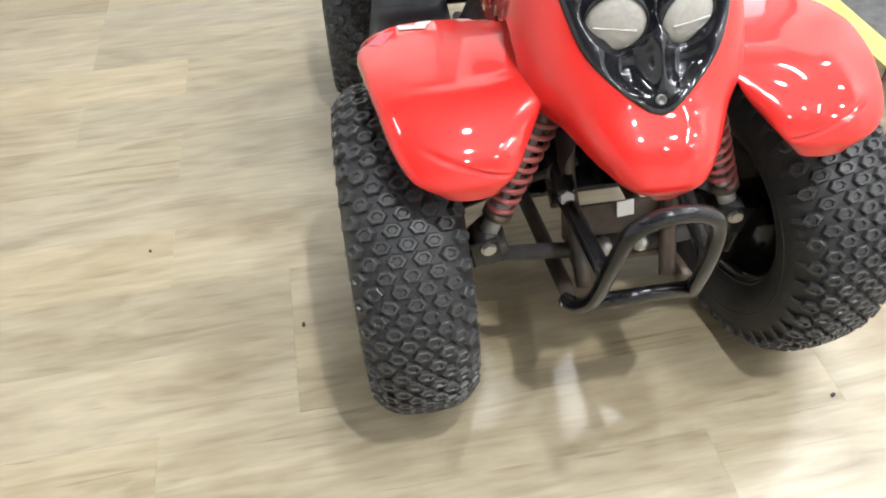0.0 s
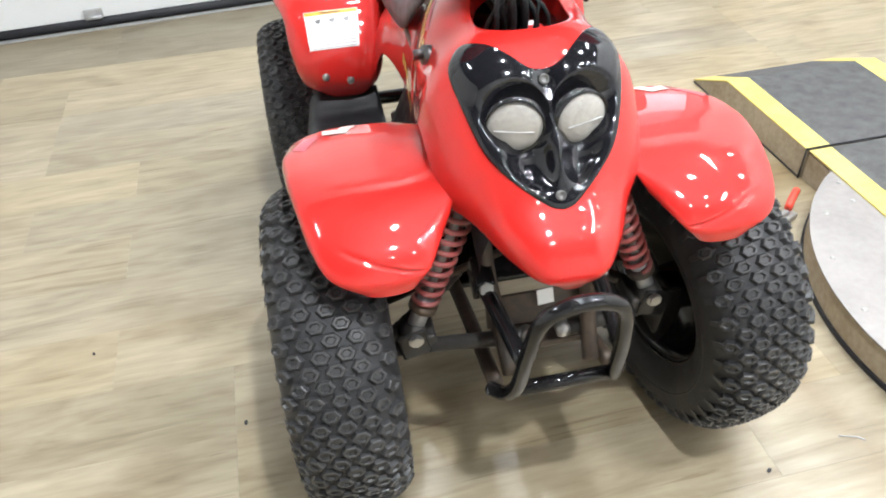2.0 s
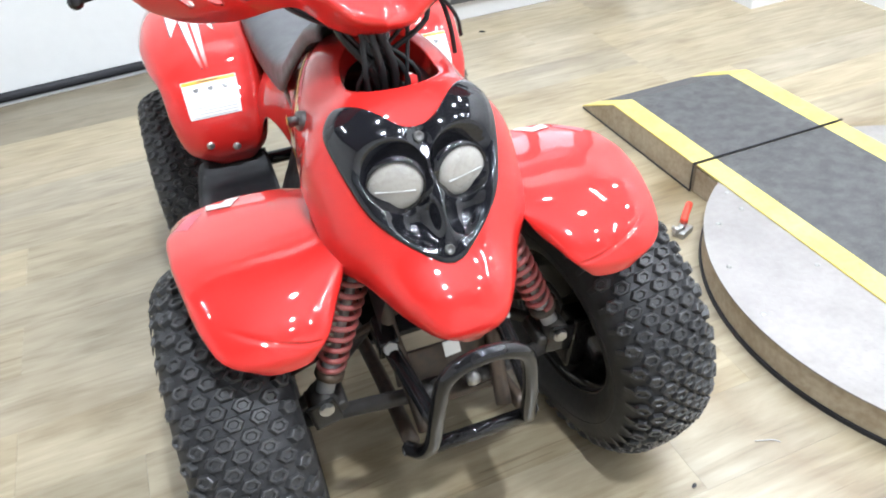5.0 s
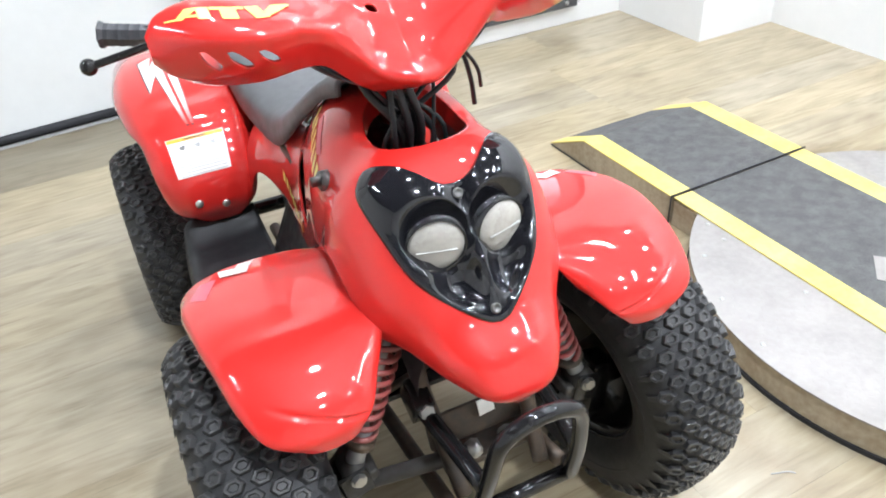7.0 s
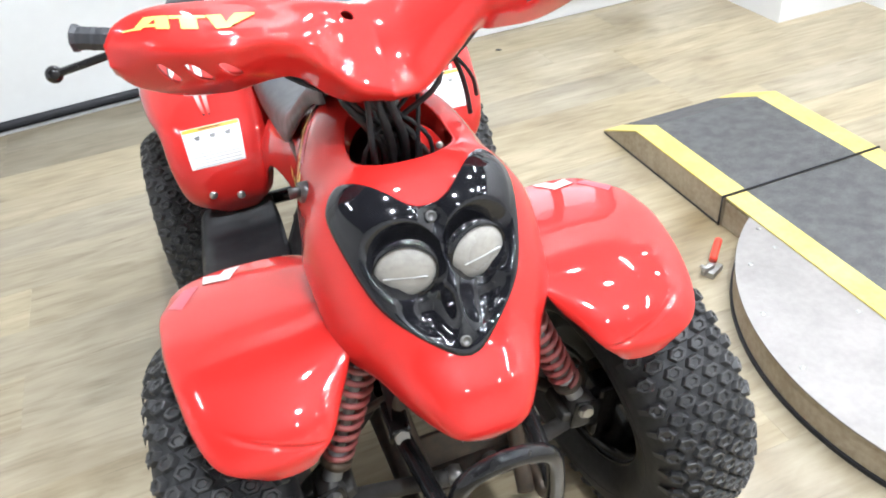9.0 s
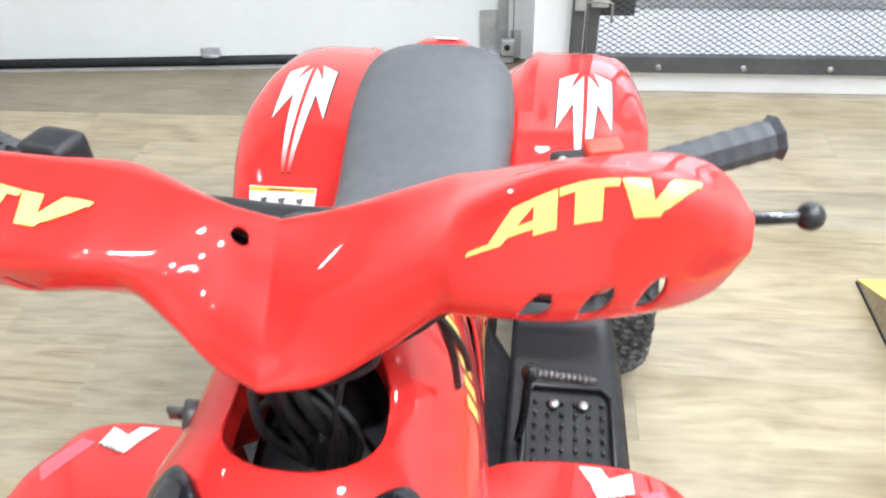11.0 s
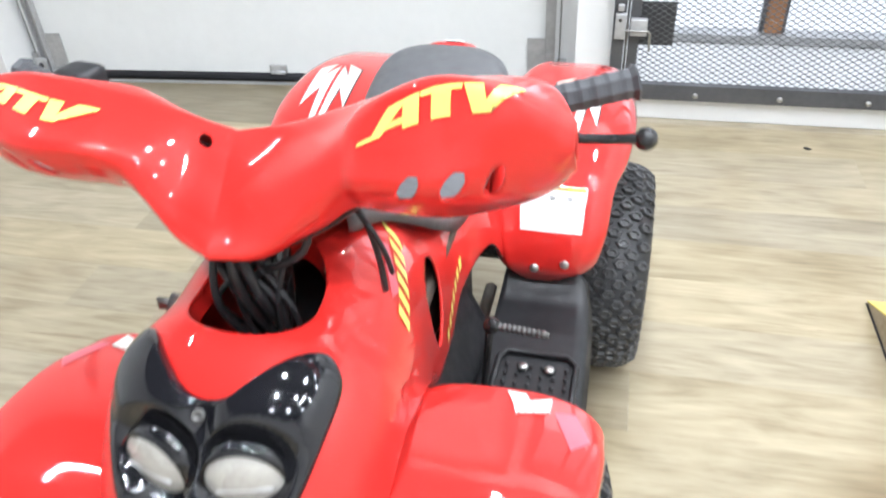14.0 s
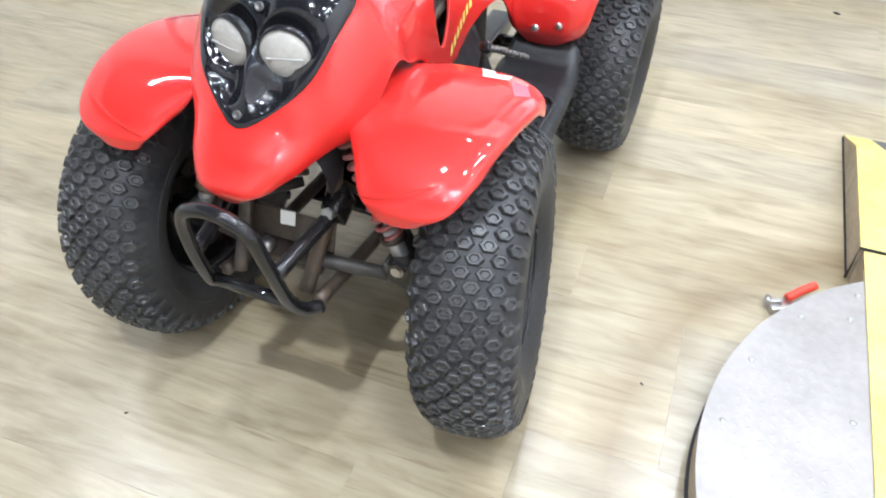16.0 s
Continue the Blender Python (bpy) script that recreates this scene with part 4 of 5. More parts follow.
BAR_RIGHT = [(0.0, 0.112, 0.970, 0.066, 0.936, 0.018, 0.890, 0.080, 0.855), (0.037, 0.114, 0.979, 0.074, 0.954, 0.030, 0.900, 0.072, 0.868), (0.068, 0.123, 0.985, 0.060, 0.966, 0.043, 0.926, 0.066, 0.890), (0.099, 0.135, 0.990, 0.052, 0.977, 0.056, 0.940, 0.072, 0.918),
             (0.128, 0.139, 0.997, 0.043, 0.986, 0.052, 0.946, 0.074, 0.922), (0.176, 0.126, 1.008, 0.037, 0.989, 0.048, 0.944, 0.086, 0.914), (0.231, 0.118, 1.016, 0.052, 0.993, 0.066, 0.940, 0.096, 0.920), (0.270, 0.109, 1.009, 0.080, 0.989, 0.084, 0.948, 0.094, 0.942), (0.288, 0.098, 0.991, 0.091, 0.981, 0.092, 0.968, 0.098, 0.960)]


def bar_cover(u, v):
    s = (u * 2 - 1)
    r = cr(BAR if s > 0 else BAR_RIGHT, abs(s))
    pts = [(r[1] + 0.012, r[2] - 0.035), (r[1], r[2]), ((r[1] + r[3]) / 2 + 0.0, (r[2] + r[4]) / 2 + 0.004), (r[3], r[4]), ((r[3] + r[5]) / 2 - 0.006, (r[4] + r[6]) / 2), (r[5], r[6]), (r[7], r[8])]
    y, z = cr(pts, v)
    return TURNED @ V((math.copysign(r[0], s) - 0.005, y, z))


def vents(u, v):
    """Three slanted slots in each guard."""
    s = u * 2 - 1
    slots = ((0.59, 0.815), (0.665, 0.80), (0.735, 0.778)) if s > 0 else ((0.60, 0.73), (0.675, 0.705), (0.745, 0.685))
    tall = 0.062 if s > 0 else 0.09
    return min(((abs(s) - a + (v - b) * 0.24) / 0.0165) ** 2 + ((v - b) / tall) ** 2 for a, b in slots)


def top_hole(u, v):
    return min(vents(u, v), ((u - 0.4575) / 0.012) ** 2 + ((v - 0.327) / 0.042) ** 2)


cover = part("bar_cover", sheet(bar_cover, 240, 72, top_hole), RED, bike, "glossy red handlebar cover with hand guards", thick=0.0035)

# the letters A, T, V with long slanted tails, one word on each guard
A_ = [[(-0.34, 0.0), (-0.02, 0.0), (0.05, 0.18), (-0.30, 0.18)], [(-0.02, 0.0), (0.22, 0.0), (0.62, 0.80), (0.62, 1.0), (0.36, 1.0)], [(0.62, 0.0), (0.90, 0.0), (0.90, 1.0), (0.62, 1.0)], [(0.31, 0.18), (0.62, 0.18), (0.62, 0.40), (0.42, 0.40)]]
T_ = [[(0.92, 1.0), (1.63, 1.0), (1.63, 0.78), (0.92, 0.78)], [(1.12, 0.78), (1.45, 0.78), (1.45, 0.0), (1.12, 0.0)]]
V_ = [[(1.65, 1.0), (1.98, 1.0), (2.06, 0.36), (1.98, 0.0), (1.82, 0.0)], [(2.06, 0.36), (2.30, 1.0), (2.85, 1.0), (2.80, 0.80), (2.46, 0.80), (2.14, 0.0), (1.98, 0.0)]]
for sx in (1, -1):
    for name, polys in (("letter_a", A_), ("letter_t", T_), ("letter_v", V_)):
        out = []
        for p in polys:
            q = []
            for a, b in p:
                xa = (a + 0.34) / 3.19
                s = 0.495 + 0.305 * xa if sx > 0 else -0.85 + 0.36 * xa
                vv = 0.63 - 0.02 * xa - 0.075 * xa * xa - b * (0.064 + 0.038 * xa) if sx > 0 else 0.355 + 0.08 * xa - b * 0.09
                q.append((0.5 + 0.5 * s, vv))
            out.append(q)
        part(name, decal(bar_cover, out, 0.0012, (0, -0.5, 1.5), 2), DECAL_YELLOW, cover, "yellow vinyl letter")

under = lambda u, v: TURNED @ V(((u - 0.5) * 0.25, 0.055 + 0.085 * v + 0.05 * abs(u - 0.5), 0.874 + 0.19 * (u - 0.5) ** 2 * 4 * 0.3 - 0.012 * math.sin(v * 3.1)))
part("under_cover", sheet(under, 20, 10), BLACK_PLASTIC, bike, "black plastic under the bar cover", thick=0.004)
bm = tube(bmesh.new(), [(-0.335, 0.213, 0.970), (-0.215, 0.170, 0.956), (-0.10, 0.155, 0.930), (0.10, 0.155, 0.930), (0.215, 0.170, 0.968), (0.335, 0.213, 0.986)], 0.011, 12, 40)
bm.transform(TURNED)
part("handlebar", bm, BLACK_STEEL, bike, "black steel handlebar")
bm = tube(bmesh.new(), [(-0.118, 0.178, 0.913), (0.0, 0.172, 0.909), (0.118, 0.178, 0.913)], 0.023, 14, 10)
bm.transform(TURNED)
part("bar_pad", bm, BLACK_PLASTIC, bike, "black foam bar pad")
for sx in (1, -1):
    drop = 0.0 if sx > 0 else 0.016
    a, b = V((sx * 0.215, 0.170, 0.968 - drop)), V((sx * 0.342, 0.215, 0.987 - drop))
    d = (b - a)
    bm = bmesh.new()
    prof = [(0.0, 0.017), (0.06, 0.0165), (0.10, 0.0155)]
    for k in range(9):
        t = 0.12 + k * 0.095
        prof += [(t, 0.0168), (t + 0.03, 0.0176), (t + 0.07, 0.0168)]
    prof += [(0.965, 0.0185), (0.985, 0.021), (1.0, 0.019), (1.0, 0.004)]
    bm = lathe([(p * d.length, r * 0.84) for p, r in prof], 8)
    bm.transform(TURNED @ Matrix.Translation(a) @ d.to_track_quat("X", "Z").to_matrix().to_4x4())
    part("grip", bm, GRIP_RUBBER, bike, "black faceted rubber grip", smooth=False)
    tip = V((0.355, 0.131, 0.979)) if sx > 0 else V((-0.362, 0.156, 0.942))
    root = V((sx * 0.20, 0.125 + (0.0 if sx > 0 else 0.015), 0.975))
    bm = tube(bmesh.new(), [root, root.lerp(tip, 0.4) + V((0, -0.004, 0)), root.lerp(tip, 0.75) + V((0, -0.003, 0)), tip], 0.0047, 10, 16)
    ball(bm, tip, 0.0100)
    part("lever", bm, BLACK_STEEL, bike, "black ball-ended brake lever")
    bm = box(bmesh.new(), (sx * 0.203, 0.162, 0.978), (0.042, 0.034, 0.036), (0, 0, sx * 12), 0.008)
    pod = part("switch_housing", bm, BLACK_PLASTIC, bike)
    if sx > 0:
        part("kill_switch", box(bmesh.new(), (0.218, 0.166, 1.002), (0.026, 0.018, 0.012), (0, 0, 12), 0.003), KILL_RED, pod, "red kill switch")
        part("button", ball(bmesh.new(), (0.190, 0.158, 0.996), 0.004), ZINC, pod)

# ---- steering stem and cables ----
bm = cyl(bmesh.new(), (0, 0.13, 0.95), (0, 0.075, 0.55), 0.019)
box(bm, (0, 0.118, 0.895), (0.11, 0.05, 0.03), (8, 0, 0), 0.006)
part("steering_stem", bm, BLACK_STEEL, bike)
rnd = random.Random(4)
for k in range(13):
    x0, x1 = rnd.uniform(-0.05, 0.05), rnd.uniform(-0.045, 0.045)
    pts = [(x0, rnd.uniform(0.08, 0.13), 0.915), (x0 * 1.2, rnd.uniform(0.06, 0.10), 0.87), (x1, rnd.uniform(0.05, 0.10), 0.80), (x1 * 0.6, rnd.uniform(0.07, 0.13), 0.70)]
    part("cable", tube(bmesh.new(), pts, rnd.choice((0.003, 0.004, 0.006)), 8, 18), BLACK_PLASTIC, bike)
part("cable_tie", tube(bmesh.new(), [(0.078, 0.128, 0.90), (0.106, 0.120, 0.868), (0.121, 0.116, 0.842), (0.126, 0.118, 0.815)], 0.0028, 6, 14), BLACK_PLASTIC, bike, "loose black strap")
part("cable_tie", tube(bmesh.new(), [(0.075, 0.13, 0.90), (0.10, 0.125, 0.872), (0.112, 0.122, 0.83), (0.116, 0.12, 0.79)], 0.0035, 6, 14), BLACK_PLASTIC, bike, "loose black strap")
part("cable", tube(bmesh.new(), [(0.05, 0.10, 0.905), (0.12, 0.13, 0.925), (0.17, 0.16, 0.955)], 0.006, 8, 14), BLACK_PLASTIC, bike)
part("liner", sheet(lambda u, v: V((0.098 * math.sin((v - 0.5) * math.pi), -0.1 + 0.42 * u, 0.60 + 0.13 * math.sin(u * 2.2) - 0.10 * abs(2 * v - 1) ** 2)), 12, 12), BLACK_PLASTIC, bike, "black inner liner")
# ignition key
bm = cyl(bmesh.new(), (-0.118, 0.10, 0.746), (-0.131, 0.097, 0.749), 0.0140, n=18)
box(bm, (-0.137, 0.096, 0.751), (0.016, 0.004, 0.014))
part("ignition_lock", bm, SCREW, bike, "dull metal ignition lock with key")

# ---- footwells ----
for sx in (1, -1):
    side = (lambda b: b) if sx > 0 else mirror
    # pan: rises to the front fender and under the rear one
    PAN = [(0.165, 0.53, 0.20, 0.352), (0.205, 0.46, 0.16, 0.345), (0.26, 0.405, 0.15, 0.335), (0.34, 0.388, 0.145, 0.325), (0.44, 0.386, 0.145, 0.322), (0.54, 0.388, 0.145, 0.318), (0.60, 0.395, 0.145, 0.312), (0.645, 0.43, 0.15, 0.30)]

    def pan(u, v):
        y, z, a, b = cr(PAN, u)
        return V((a + (b - a) * v, y, z - 0.018 * max(0, (v - 0.86) / 0.14) ** 2))

    well = part("footwell", side(sheet(pan, 40, 16)), BLACK_PLASTIC, bike, "black plastic footwell", thick=0.005)
    part("inner_guard", side(sheet(lambda u, v: V((0.146 - 0.048 * v, 0.22 + 0.30 * u, 0.388 + (0.105 + 0.02 * math.sin(u * 3.1)) * v)), 14, 10)), BLACK_PLASTIC, bike, "black plastic heel guard", thick=0.004)
    bm = bmesh.new()
    outline = [(0.172, 0.255, 0.395), (0.172, 0.45, 0.392), (0.185, 0.468, 0.393), (0.285, 0.468, 0.393), (0.30, 0.45, 0.392), (0.30, 0.255, 0.402)]
    tube(bm, outline, 0.005, 8)
    part("foot_rest_rib", side(bm), BLACK_PLASTIC, well)
    bm = bmesh.new()
    for i in range(6):
        for j in range(9):
            ball(bm, (0.188 + i * 0.0195, 0.27 + j * 0.021, 0.391), 0.0042, 1, 1, 0.6, 6)
    part("foot_rest_studs", side(bm), BLACK_PLASTIC, well)
    for x in (0.215, 0.258):
        part("bolt", side(ball(bmesh.new(), (x, 0.435, 0.392), 0.009, 1, 1, 0.5, 10)), ZINC, well)
    for at in ((0.125, 0.43), (0.152, 0.64)):
        part("bolt", side(ball(bmesh.new(), rear_fender(*at) + V((0, -0.002, 0)), 0.0085, 1, 0.6, 1, 10)), ZINC, bike)
    # slanted yellow marks along the strut and the upper flank
    front = [o for o in bike.children if o.name.startswith("front_cowl")][0]
    for count, y0, z0, dy, dz, step, wide, tall in ((7, 0.335, 0.538, 0.954, 0.298, 0.0205, 0.0062, 0.0085), (6, 0.135, 0.738, 0.934, 0.356, 0.0215, 0.0066, 0.0135)):
        for k in range(count):
            y, z = y0 + dy * step * k, z0 + dz * step * k
            bar = [on_flank(y + dy * (a * wide + b * 0.004) - dz * b * tall, z + dz * (a * wide + b * 0.004) + dy * b * tall) for a, b in ((-1, -1), (1, -1), (1, 1), (-1, 1))]
            part("decal_bar", side(decal(cowl, [bar], 0.0013, (1, 0, 1.0), 2)), DECAL_YELLOW, front)
    bars = [[on_flank(0.135, 0.765), on_flank(0.155, 0.758), on_flank(0.205, 0.785), on_flank(0.195, 0.796)]]
    part("faded_sticker", side(decal(cowl, bars, 0.0009, (1, 0, 1.2), 2)), DECAL_PINK, front)

# gear lever on the left side
ridge = [(0.0, 0.001), (0.0, 0.0045)]
for k in range(10):
    ridge += [(0.008 + k * 0.0072, 0.0045), (0.010 + k * 0.0072, 0.0066), (0.0125 + k * 0.0072, 0.0066), (0.0145 + k * 0.0072, 0.0045)]
ridge += [(0.084, 0.0045), (0.084, 0.001)]
bm = lathe(ridge, 12)
bm.transform(Matrix.Translation((0.178, 0.362, 0.539)) @ Matrix.Rotation(radians(-4), 4, "Z"))
part("gear_lever_peg", bm, SCREW, bike, "ribbed metal gear lever peg")
bm = ball(bmesh.new(), (0.178, 0.362, 0.539), 0.013)
tube(bm, [(0.175, 0.362, 0.535), (0.172, 0.35, 0.47), (0.165, 0.36, 0.40)], 0.006, 8, 8)
part("gear_lever", bm, BLACK_STEEL, bike)

# ---- frame, suspension and engine ----
tubes = []
for sx in (1, -1):
    tubes += [[(sx * 0.064, -0.155, 0.335), (sx * 0.07, -0.11, 0.40), (sx * 0.08, -0.06, 0.49), (sx * 0.075, -0.02, 0.62)],
              [(sx * 0.09, -0.165, 0.332), (sx * 0.09, 0.0, 0.30), (sx * 0.10, 0.35, 0.27), (sx * 0.10, 0.75, 0.29)],
              [(sx * 0.088, -0.03, 0.56), (sx * 0.09, 0.20, 0.60), (sx * 0.09, 0.55, 0.62), (sx * 0.09, 0.95, 0.60)]]
for pts in tubes:
    part("frame_tube", tube(bmesh.new(), pts, 0.0125, 10, 20), RUST_STEEL, bike, "dusty steel frame tube")
for sx in (1, -1):
    part("tower_plate", box(bmesh.new(), (sx * 0.088, -0.066, 0.46), (0.03, 0.05, 0.055), (25, 0, 0), 0.006), BLACK_STEEL, bike)
    part("bolt", cyl(bmesh.new(), (sx * 0.088, -0.105, 0.468), (sx * 0.088, -0.08, 0.458), 0.011, n=6), ZINC, bike, smooth=False)
    part("bumper_stay", tube(bmesh.new(), [(sx * 0.088, -0.075, 0.455), (sx * 0.08, -0.15, 0.452), (sx * 0.070, -0.232, 0.445)], 0.0125, 10, 10), BLACK_STEEL, bike)
    part("bolt", cyl(bmesh.new(), (sx * 0.098, -0.178, 0.333), (sx * 0.108, -0.178, 0.333), 0.0075, n=6), SCREW, bike, smooth=False)
bm = tube(bmesh.new(), [(-0.078, -0.208, 0.362), (0.078, -0.208, 0.362)], 0.0115, 12)
part("bumper_bar", bm, BLACK_STEEL, bike, "black steel lower bumper bar")
hoop = [(-0.100, -0.174, 0.333), (-0.084, -0.198, 0.345), (-0.073, -0.220, 0.385), (-0.067, -0.241, 0.47), (-0.052, -0.252, 0.54), (0.0, -0.256, 0.563), (0.052, -0.252, 0.54), (0.067, -0.241, 0.47), (0.073, -0.220, 0.385), (0.084, -0.198, 0.345), (0.100, -0.174, 0.333)]
part("bumper_hoop", tube(bmesh.new(), hoop, 0.0115, 12, 70), BLACK_STEEL, bike, "glossy black bumper hoop with scuffed paint")
part("cross_plate", box(box(bmesh.new(), (0, -0.085, 0.40), (0.17, 0.008, 0.05), (-20, 0, 0), 0.002), (0, -0.10, 0.352), (0.15, 0.05, 0.012), (0, 0, 0), 0.003), RUST_STEEL, bike, "dusty steel cross plate")
part("paper_tag", box(bmesh.new(), (0.006, -0.094, 0.425), (0.026, 0.002, 0.024), (-20, 0, 5)), PAPER, bike, "white paper tag", smooth=False)
for x in (-0.028, 0.028):
    part("bolt", ball(cyl(bmesh.new(), (x, -0.128, 0.374), (x, -0.108, 0.376), 0.012, n=6), (x, -0.128, 0.374), 0.008, 1, 0.5, 1, 10), ZINC, bike)
for sx in (1, -1):
    lo, hi = V((sx * 0.195, -0.058, 0.365)), V((sx * 0.092, -0.045, 0.63))
    d = (hi - lo)
    damper = part("shock_absorber", cyl(cyl(bmesh.new(), lo, lo + d * 0.25, 0.014), lo + d * 0.2, hi, 0.007), GALV, bike, "dusty shock absorber body")
    part("spring_seat", cyl(bmesh.new(), lo + d * 0.16, lo + d * 0.20, 0.0225, n=20), RUST_STEEL, damper)
    part("spring_seat", cyl(bmesh.new(), lo + d * 0.94, lo + d * 0.99, 0.025, n=20), RUST_STEEL, damper)
    q = d.to_track_quat("Z", "Y")
    coil = [lo + d * (0.2 + 0.74 * k / 160) + q @ V(((0.0185 + 0.003 * k / 160) * math.cos(k * 2 * math.pi * 11 / 160), (0.0185 + 0.003 * k / 160) * math.sin(k * 2 * math.pi * 11 / 160), 0)) for k in range(161)]
    part("coil_spring", tube(bmesh.new(), coil, 0.0044, 7), SPRING_RED, damper, "red painted coil spring")
    part("bolt", cyl(cyl(bmesh.new(), lo + V((0, -0.034, 0.004)), lo + V((0, 0.02, 0)), 0.0095, n=6), lo + V((0, -0.028, 0)), lo + V((0, 0.02, 0)), 0.0118, n=16), ZINC, bike, smooth=False)
    part("shock_bracket", box(bmesh.new(), lo + V((sx * 0.004, -0.021, -0.012)), (0.046, 0.006, 0.052), (0, sx * 12, 0), 0.004), BLACK_STEEL, bike)
    part("bush", cyl(bmesh.new(), lo + V((0, -0.02, 0)), lo + V((0, 0.02, 0)), 0.02, n=18), ARM_STEEL, bike)
    bm = tube(bmesh.new(), [(sx * 0.035, -0.118, 0.372), (sx * 0.15, -0.075, 0.34), (sx * 0.265, -0.005, 0.275)], 0.0125, 10, 12)
    tube(bm, [(sx * 0.09, 0.10, 0.33), (sx * 0.19, 0.01, 0.325), (sx * 0.265, 0.0, 0.27)], 0.011, 10, 12)
    box(bm, (sx * 0.19, -0.045, 0.345), (0.06, 0.06, 0.02), (0, sx * 15, 0), 0.004)
    part("control_arm", bm, ARM_STEEL, bike, "dusty grey suspension arm")
    part("tie_rod", tube(bmesh.new(), [(sx * 0.03, 0.03, 0.42), (sx * 0.26, 0.05, 0.32)], 0.0065, 8), RUST_STEEL, bike)
    bm = box(bmesh.new(), (sx * 0.268, 0.0, 0.265), (0.04, 0.05, 0.11), (0, sx * 8, 0), 0.008)
    cyl(bm, (sx * 0.26, 0, WR), (sx * 0.32, 0, WR), 0.024)
    part("steering_knuckle", bm, BLACK_STEEL, bike)
    part("brake_hose", tube(bmesh.new(), [(sx * 0.09, 0.02, 0.55), (sx * 0.17, 0.04, 0.44), (sx * 0.24, 0.03, 0.36), (sx * 0.27, 0.03, 0.28)], 0.004, 7, 16), BLACK_PLASTIC, bike)
bm = box(bmesh.new(), (0, 0.42, 0.35), (0.18, 0.26, 0.17), (0, 0, 0), 0.03)
cyl(bm, (-0.10, 0.46, 0.35), (0.13, 0.46, 0.35), 0.075, n=24)
part("engine_case", bm, RUST_STEEL, bike, "dusty engine case")
bm = bmesh.new()
for k in range(9):
    box(bm, (0, 0.25 - k * 0.012, 0.40 + k * 0.006), (0.12, 0.004, 0.12), (-25, 0, 0), 0.001)
part("cylinder_fins", bm, RUST_STEEL, bike)
part("engine_cover", box(box(bmesh.new(), (0, 0.50, 0.46), (0.19, 0.24, 0.20), (0, 0, 0), 0.025), (0, 0.30, 0.50), (0.15, 0.20, 0.20), (0, 0, 0), 0.02), BLACK_PLASTIC, bike, "black engine cover behind the struts")
part("air_box", box(bmesh.new(), (0, 0.62, 0.56), (0.19, 0.30, 0.13), (0, 0, 0), 0.02), BLACK_PLASTIC, bike)
part("under_tray", box(bmesh.new(), (0, 0.40, 0.245), (0.22, 0.5, 0.012), (0, 0, 0), 0.003), BLACK_STEEL, bike)
bm = cyl(bmesh.new(), (-RX, RY, RR), (RX, RY, RR), 0.018)
box(bm, (0, 0.82, 0.26), (0.06, 0.4, 0.05), (0, 0, 0), 0.01)
part("rear_axle", bm, BLACK_STEEL, bike)

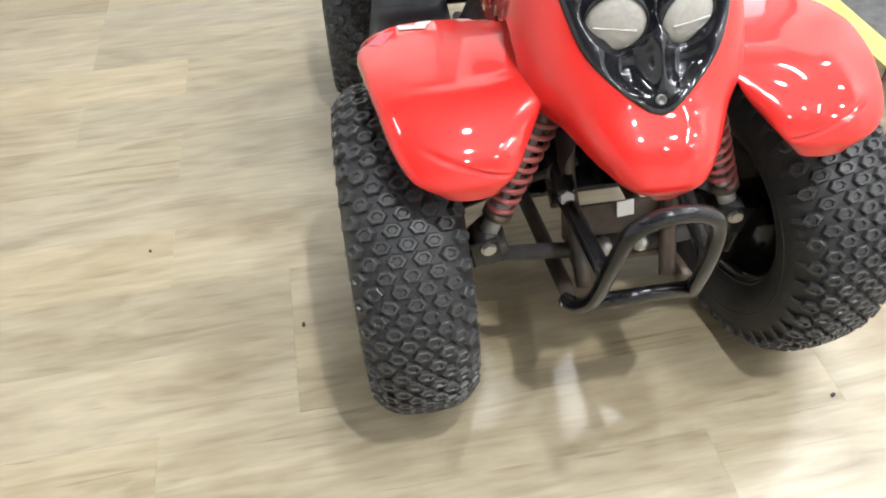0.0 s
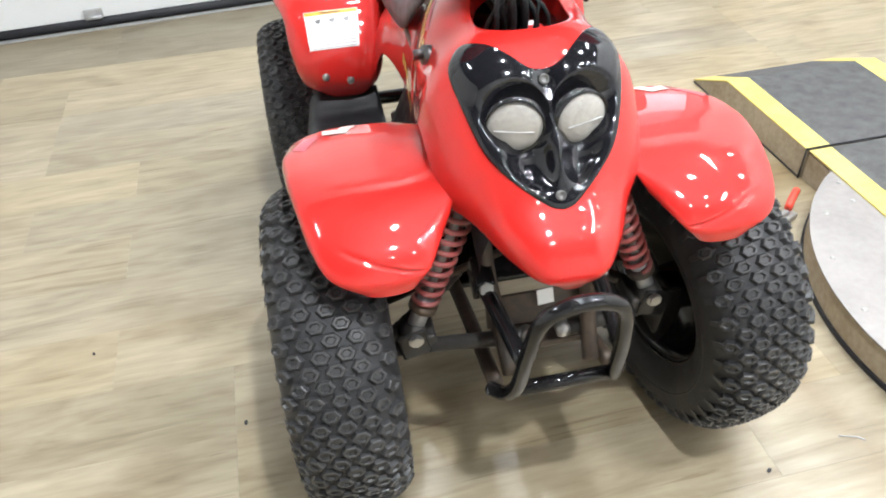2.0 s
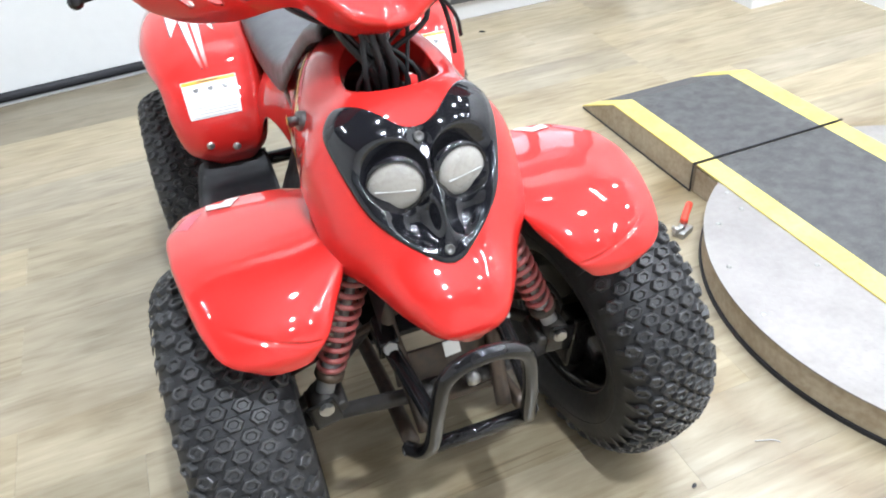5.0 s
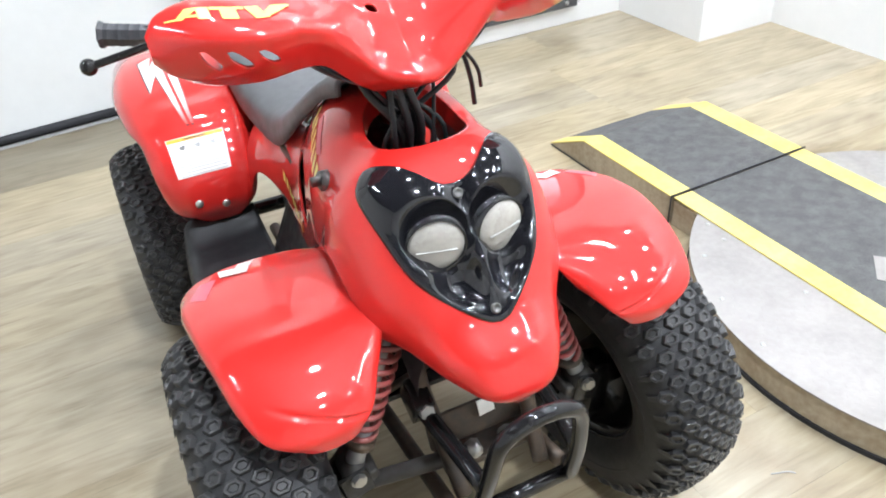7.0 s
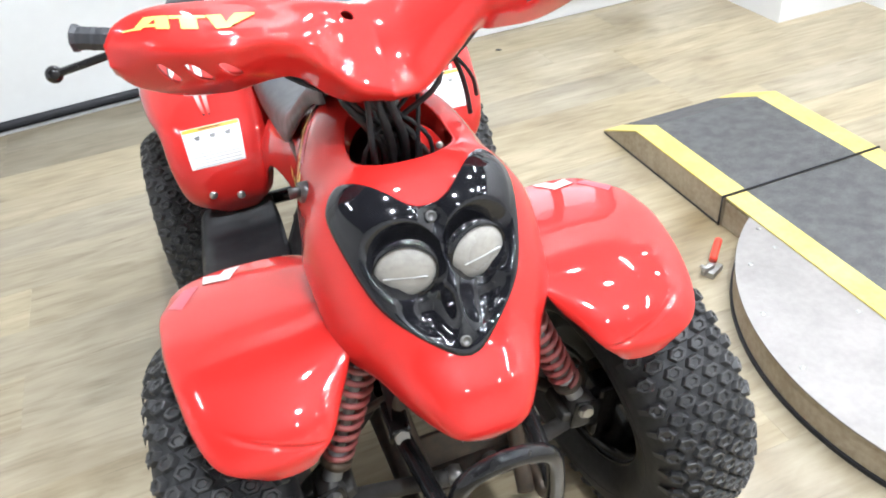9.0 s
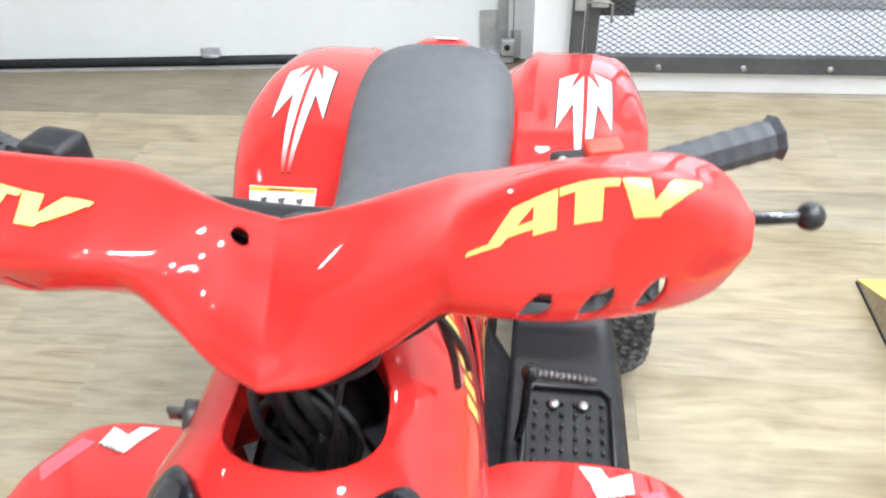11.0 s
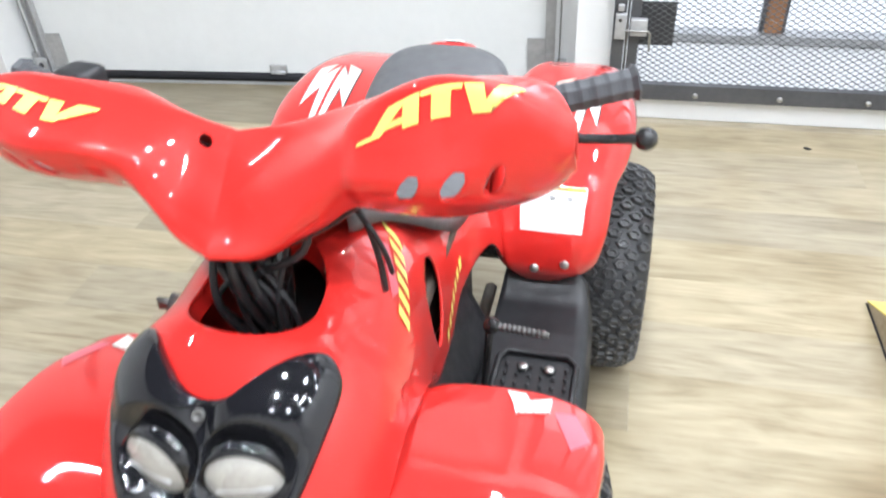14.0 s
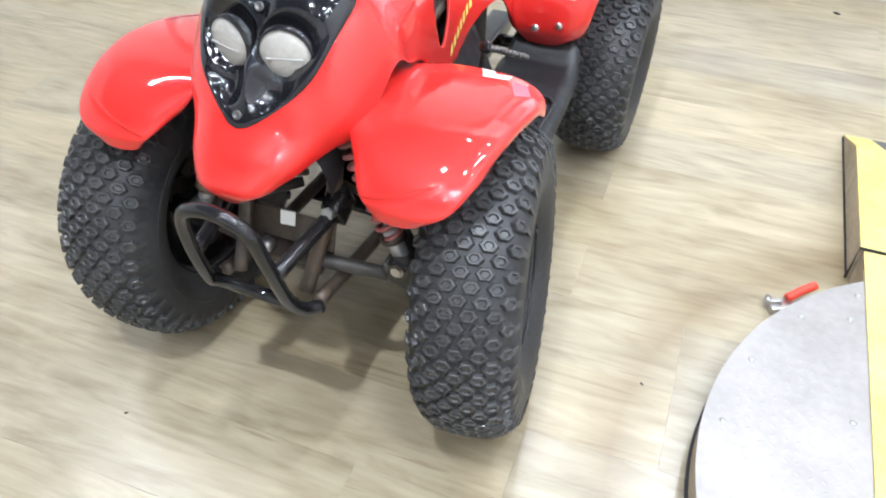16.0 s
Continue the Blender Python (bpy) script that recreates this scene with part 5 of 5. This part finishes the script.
# ---- decals ----
out_r = (0.3, -0.5, 1.6)
HALF = [[(-1.0, 0.40), (-1.0, 0.90), (-0.28, 1.0), (-0.58, 0.76)], [(-1.0, 0.40), (-0.58, 0.76), (-0.08, 0.96), (-0.08, 0.70), (-0.44, 0.64)], [(-0.44, 0.64), (-0.08, 0.70), (-0.06, -0.1), (-0.18, -0.1)]]
for sx in (1, -1):
    side = (lambda b: b) if sx > 0 else mirror
    f2 = [o for o in bike.children if o.name.startswith("rear_fender")][0 if sx > 0 else 1]
    for mat, name, lift, grow in ((DECAL_BLACK, "decal_outline", 0.0008, 1.0), (DECAL_FADE, "decal_flash", 0.0016, 0.0)):
        for flip in (1, -1):
            polys = []
            for p in HALF:
                q = []
                for a, b in p:
                    a2, b2 = (a + (-0.07 if a < -0.3 else 0.0) * grow), b + (0.012 if b > 0.5 else -0.015) * grow
                    q.append((0.453 + 0.33 * b2, (0.535 if sx > 0 else 0.52) + flip * a2 * 0.128))
                polys.append(q)
            part(name, side(decal(rear_fender, polys, lift, out_r, 3)), mat, f2)
    lab = part("warning_label", side(decal(rear_fender, [[(0.250, 0.335), (0.376, 0.335), (0.376, 0.72), (0.250, 0.72)]], 0.0012, out_r, 4)), PAPER, f2, "white printed warning label")
    part("label_band", side(decal(rear_fender, [[(0.362, 0.34), (0.374, 0.34), (0.374, 0.715), (0.362, 0.715)]], 0.0018, out_r, 3)), DECAL_ORANGE, lab)
    for r in range(7):
        u = 0.254 + r * 0.010
        part("print_line", side(decal(rear_fender, [[(u, 0.36), (u + 0.0022, 0.36), (u + 0.0022, 0.69 - 0.04 * (r % 3)), (u, 0.69 - 0.04 * (r % 3))]], 0.0018, out_r, 2)), PRINT_GREY, lab)
    for k in range(3):
        part("pictogram", side(decal(rear_fender, [[(0.333, 0.41 + k * 0.10), (0.349, 0.40 + k * 0.10), (0.345, 0.445 + k * 0.10), (0.335, 0.435 + k * 0.10)]], 0.0018, out_r, 1)), SCREW, lab)
    part("heading", side(decal(rear_fender, [[(0.366, 0.46), (0.370, 0.46), (0.370, 0.60), (0.366, 0.60)]], 0.0024, out_r, 2)), DECAL_BLACK, lab)
    f1 = [o for o in bike.children if o.name.startswith("front_fender")][0 if sx > 0 else 1]
    part("decal_flash", side(decal(fender, [[(0.985, 0.47), (0.985, 0.54), (0.955, 0.57), (0.985, 0.64), (0.92, 0.655), (0.945, 0.60), (0.89, 0.55), (0.935, 0.52)]], 0.0014, out_r, 3)), DECAL_WHITE, f1)
    part("faded_sticker", side(decal(fender, [[(0.93, 0.67), (0.955, 0.75), (0.86, 0.85), (0.80, 0.77)]], 0.0008, out_r, 3)), DECAL_PINK, f1)

# ---- bits on the floor ----
for x, y, r in ((0.412, -0.226, 0.006), (0.996, 1.986, 0.012), (0.47, -0.31, 0.004), (-0.52, 0.14, 0.006), (-0.84, 0.42, 0.005), (0.62, 0.12, 0.004), (-0.30, -0.30, 0.004)):
    bm = bmesh.new()
    bmesh.ops.create_icosphere(bm, subdivisions=1, radius=r, matrix=Matrix.Translation((x, y, r * 0.2)) @ Matrix.Rotation(x * 9, 4, "Z") @ Matrix.Diagonal((1.3, 0.7, 0.25, 1)))
    tagged(part("crumb", bm, BLACK_PLASTIC, smooth=False), "small dark crumb of dirt on the plank floor", "debris", "crumbs on the floor")
for x, y in ((0.60, -0.20), ):
    bm = tube(bmesh.new(), [(x - 0.02, y + 0.008, 0.001), (x - 0.004, y + 0.002, 0.001), (x + 0.012, y - 0.004, 0.001), (x + 0.022, y - 0.014, 0.001)], 0.0014, 5, 10)
    tagged(part("wire_offcut", bm, PRINT_GREY), "thin grey curled offcut lying on plank floor", "debris")

# ---- floor planks ----
mesh_cache = {}


def plank_mesh(length, mat):
    key = (round(length, 3), mat.name)
    if key not in mesh_cache:
        bm = box(bmesh.new(), (0, 0, -0.003), (length - 0.0003, PW - 0.0003, 0.006), bevel=0.0003)
        me = bpy.data.meshes.new("plank")
        bm.to_mesh(me)
        bm.free()
        me.materials.append(mat)
        mesh_cache[key] = me
    return mesh_cache[key]


rnd = random.Random(11)
row = math.floor((Y0 - FRONT) / PW)
while FRONT + row * PW < Y1:
    yc = FRONT + (row + 0.5) * PW
    x = X0 - rnd.choice((0.1, 0.35, 0.55, 0.8, 1.05)) if yc < 1.93 else 0.30 - 4 * PL
    while x < X1:
        a, b = max(x, X0), min(x + PL, X1)
        if b - a > 0.05:
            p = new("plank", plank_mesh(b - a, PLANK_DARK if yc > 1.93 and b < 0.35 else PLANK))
            p.location = ((a + b) / 2, yc, 0)
            p.parent = floor
        x += PL
    row += 1
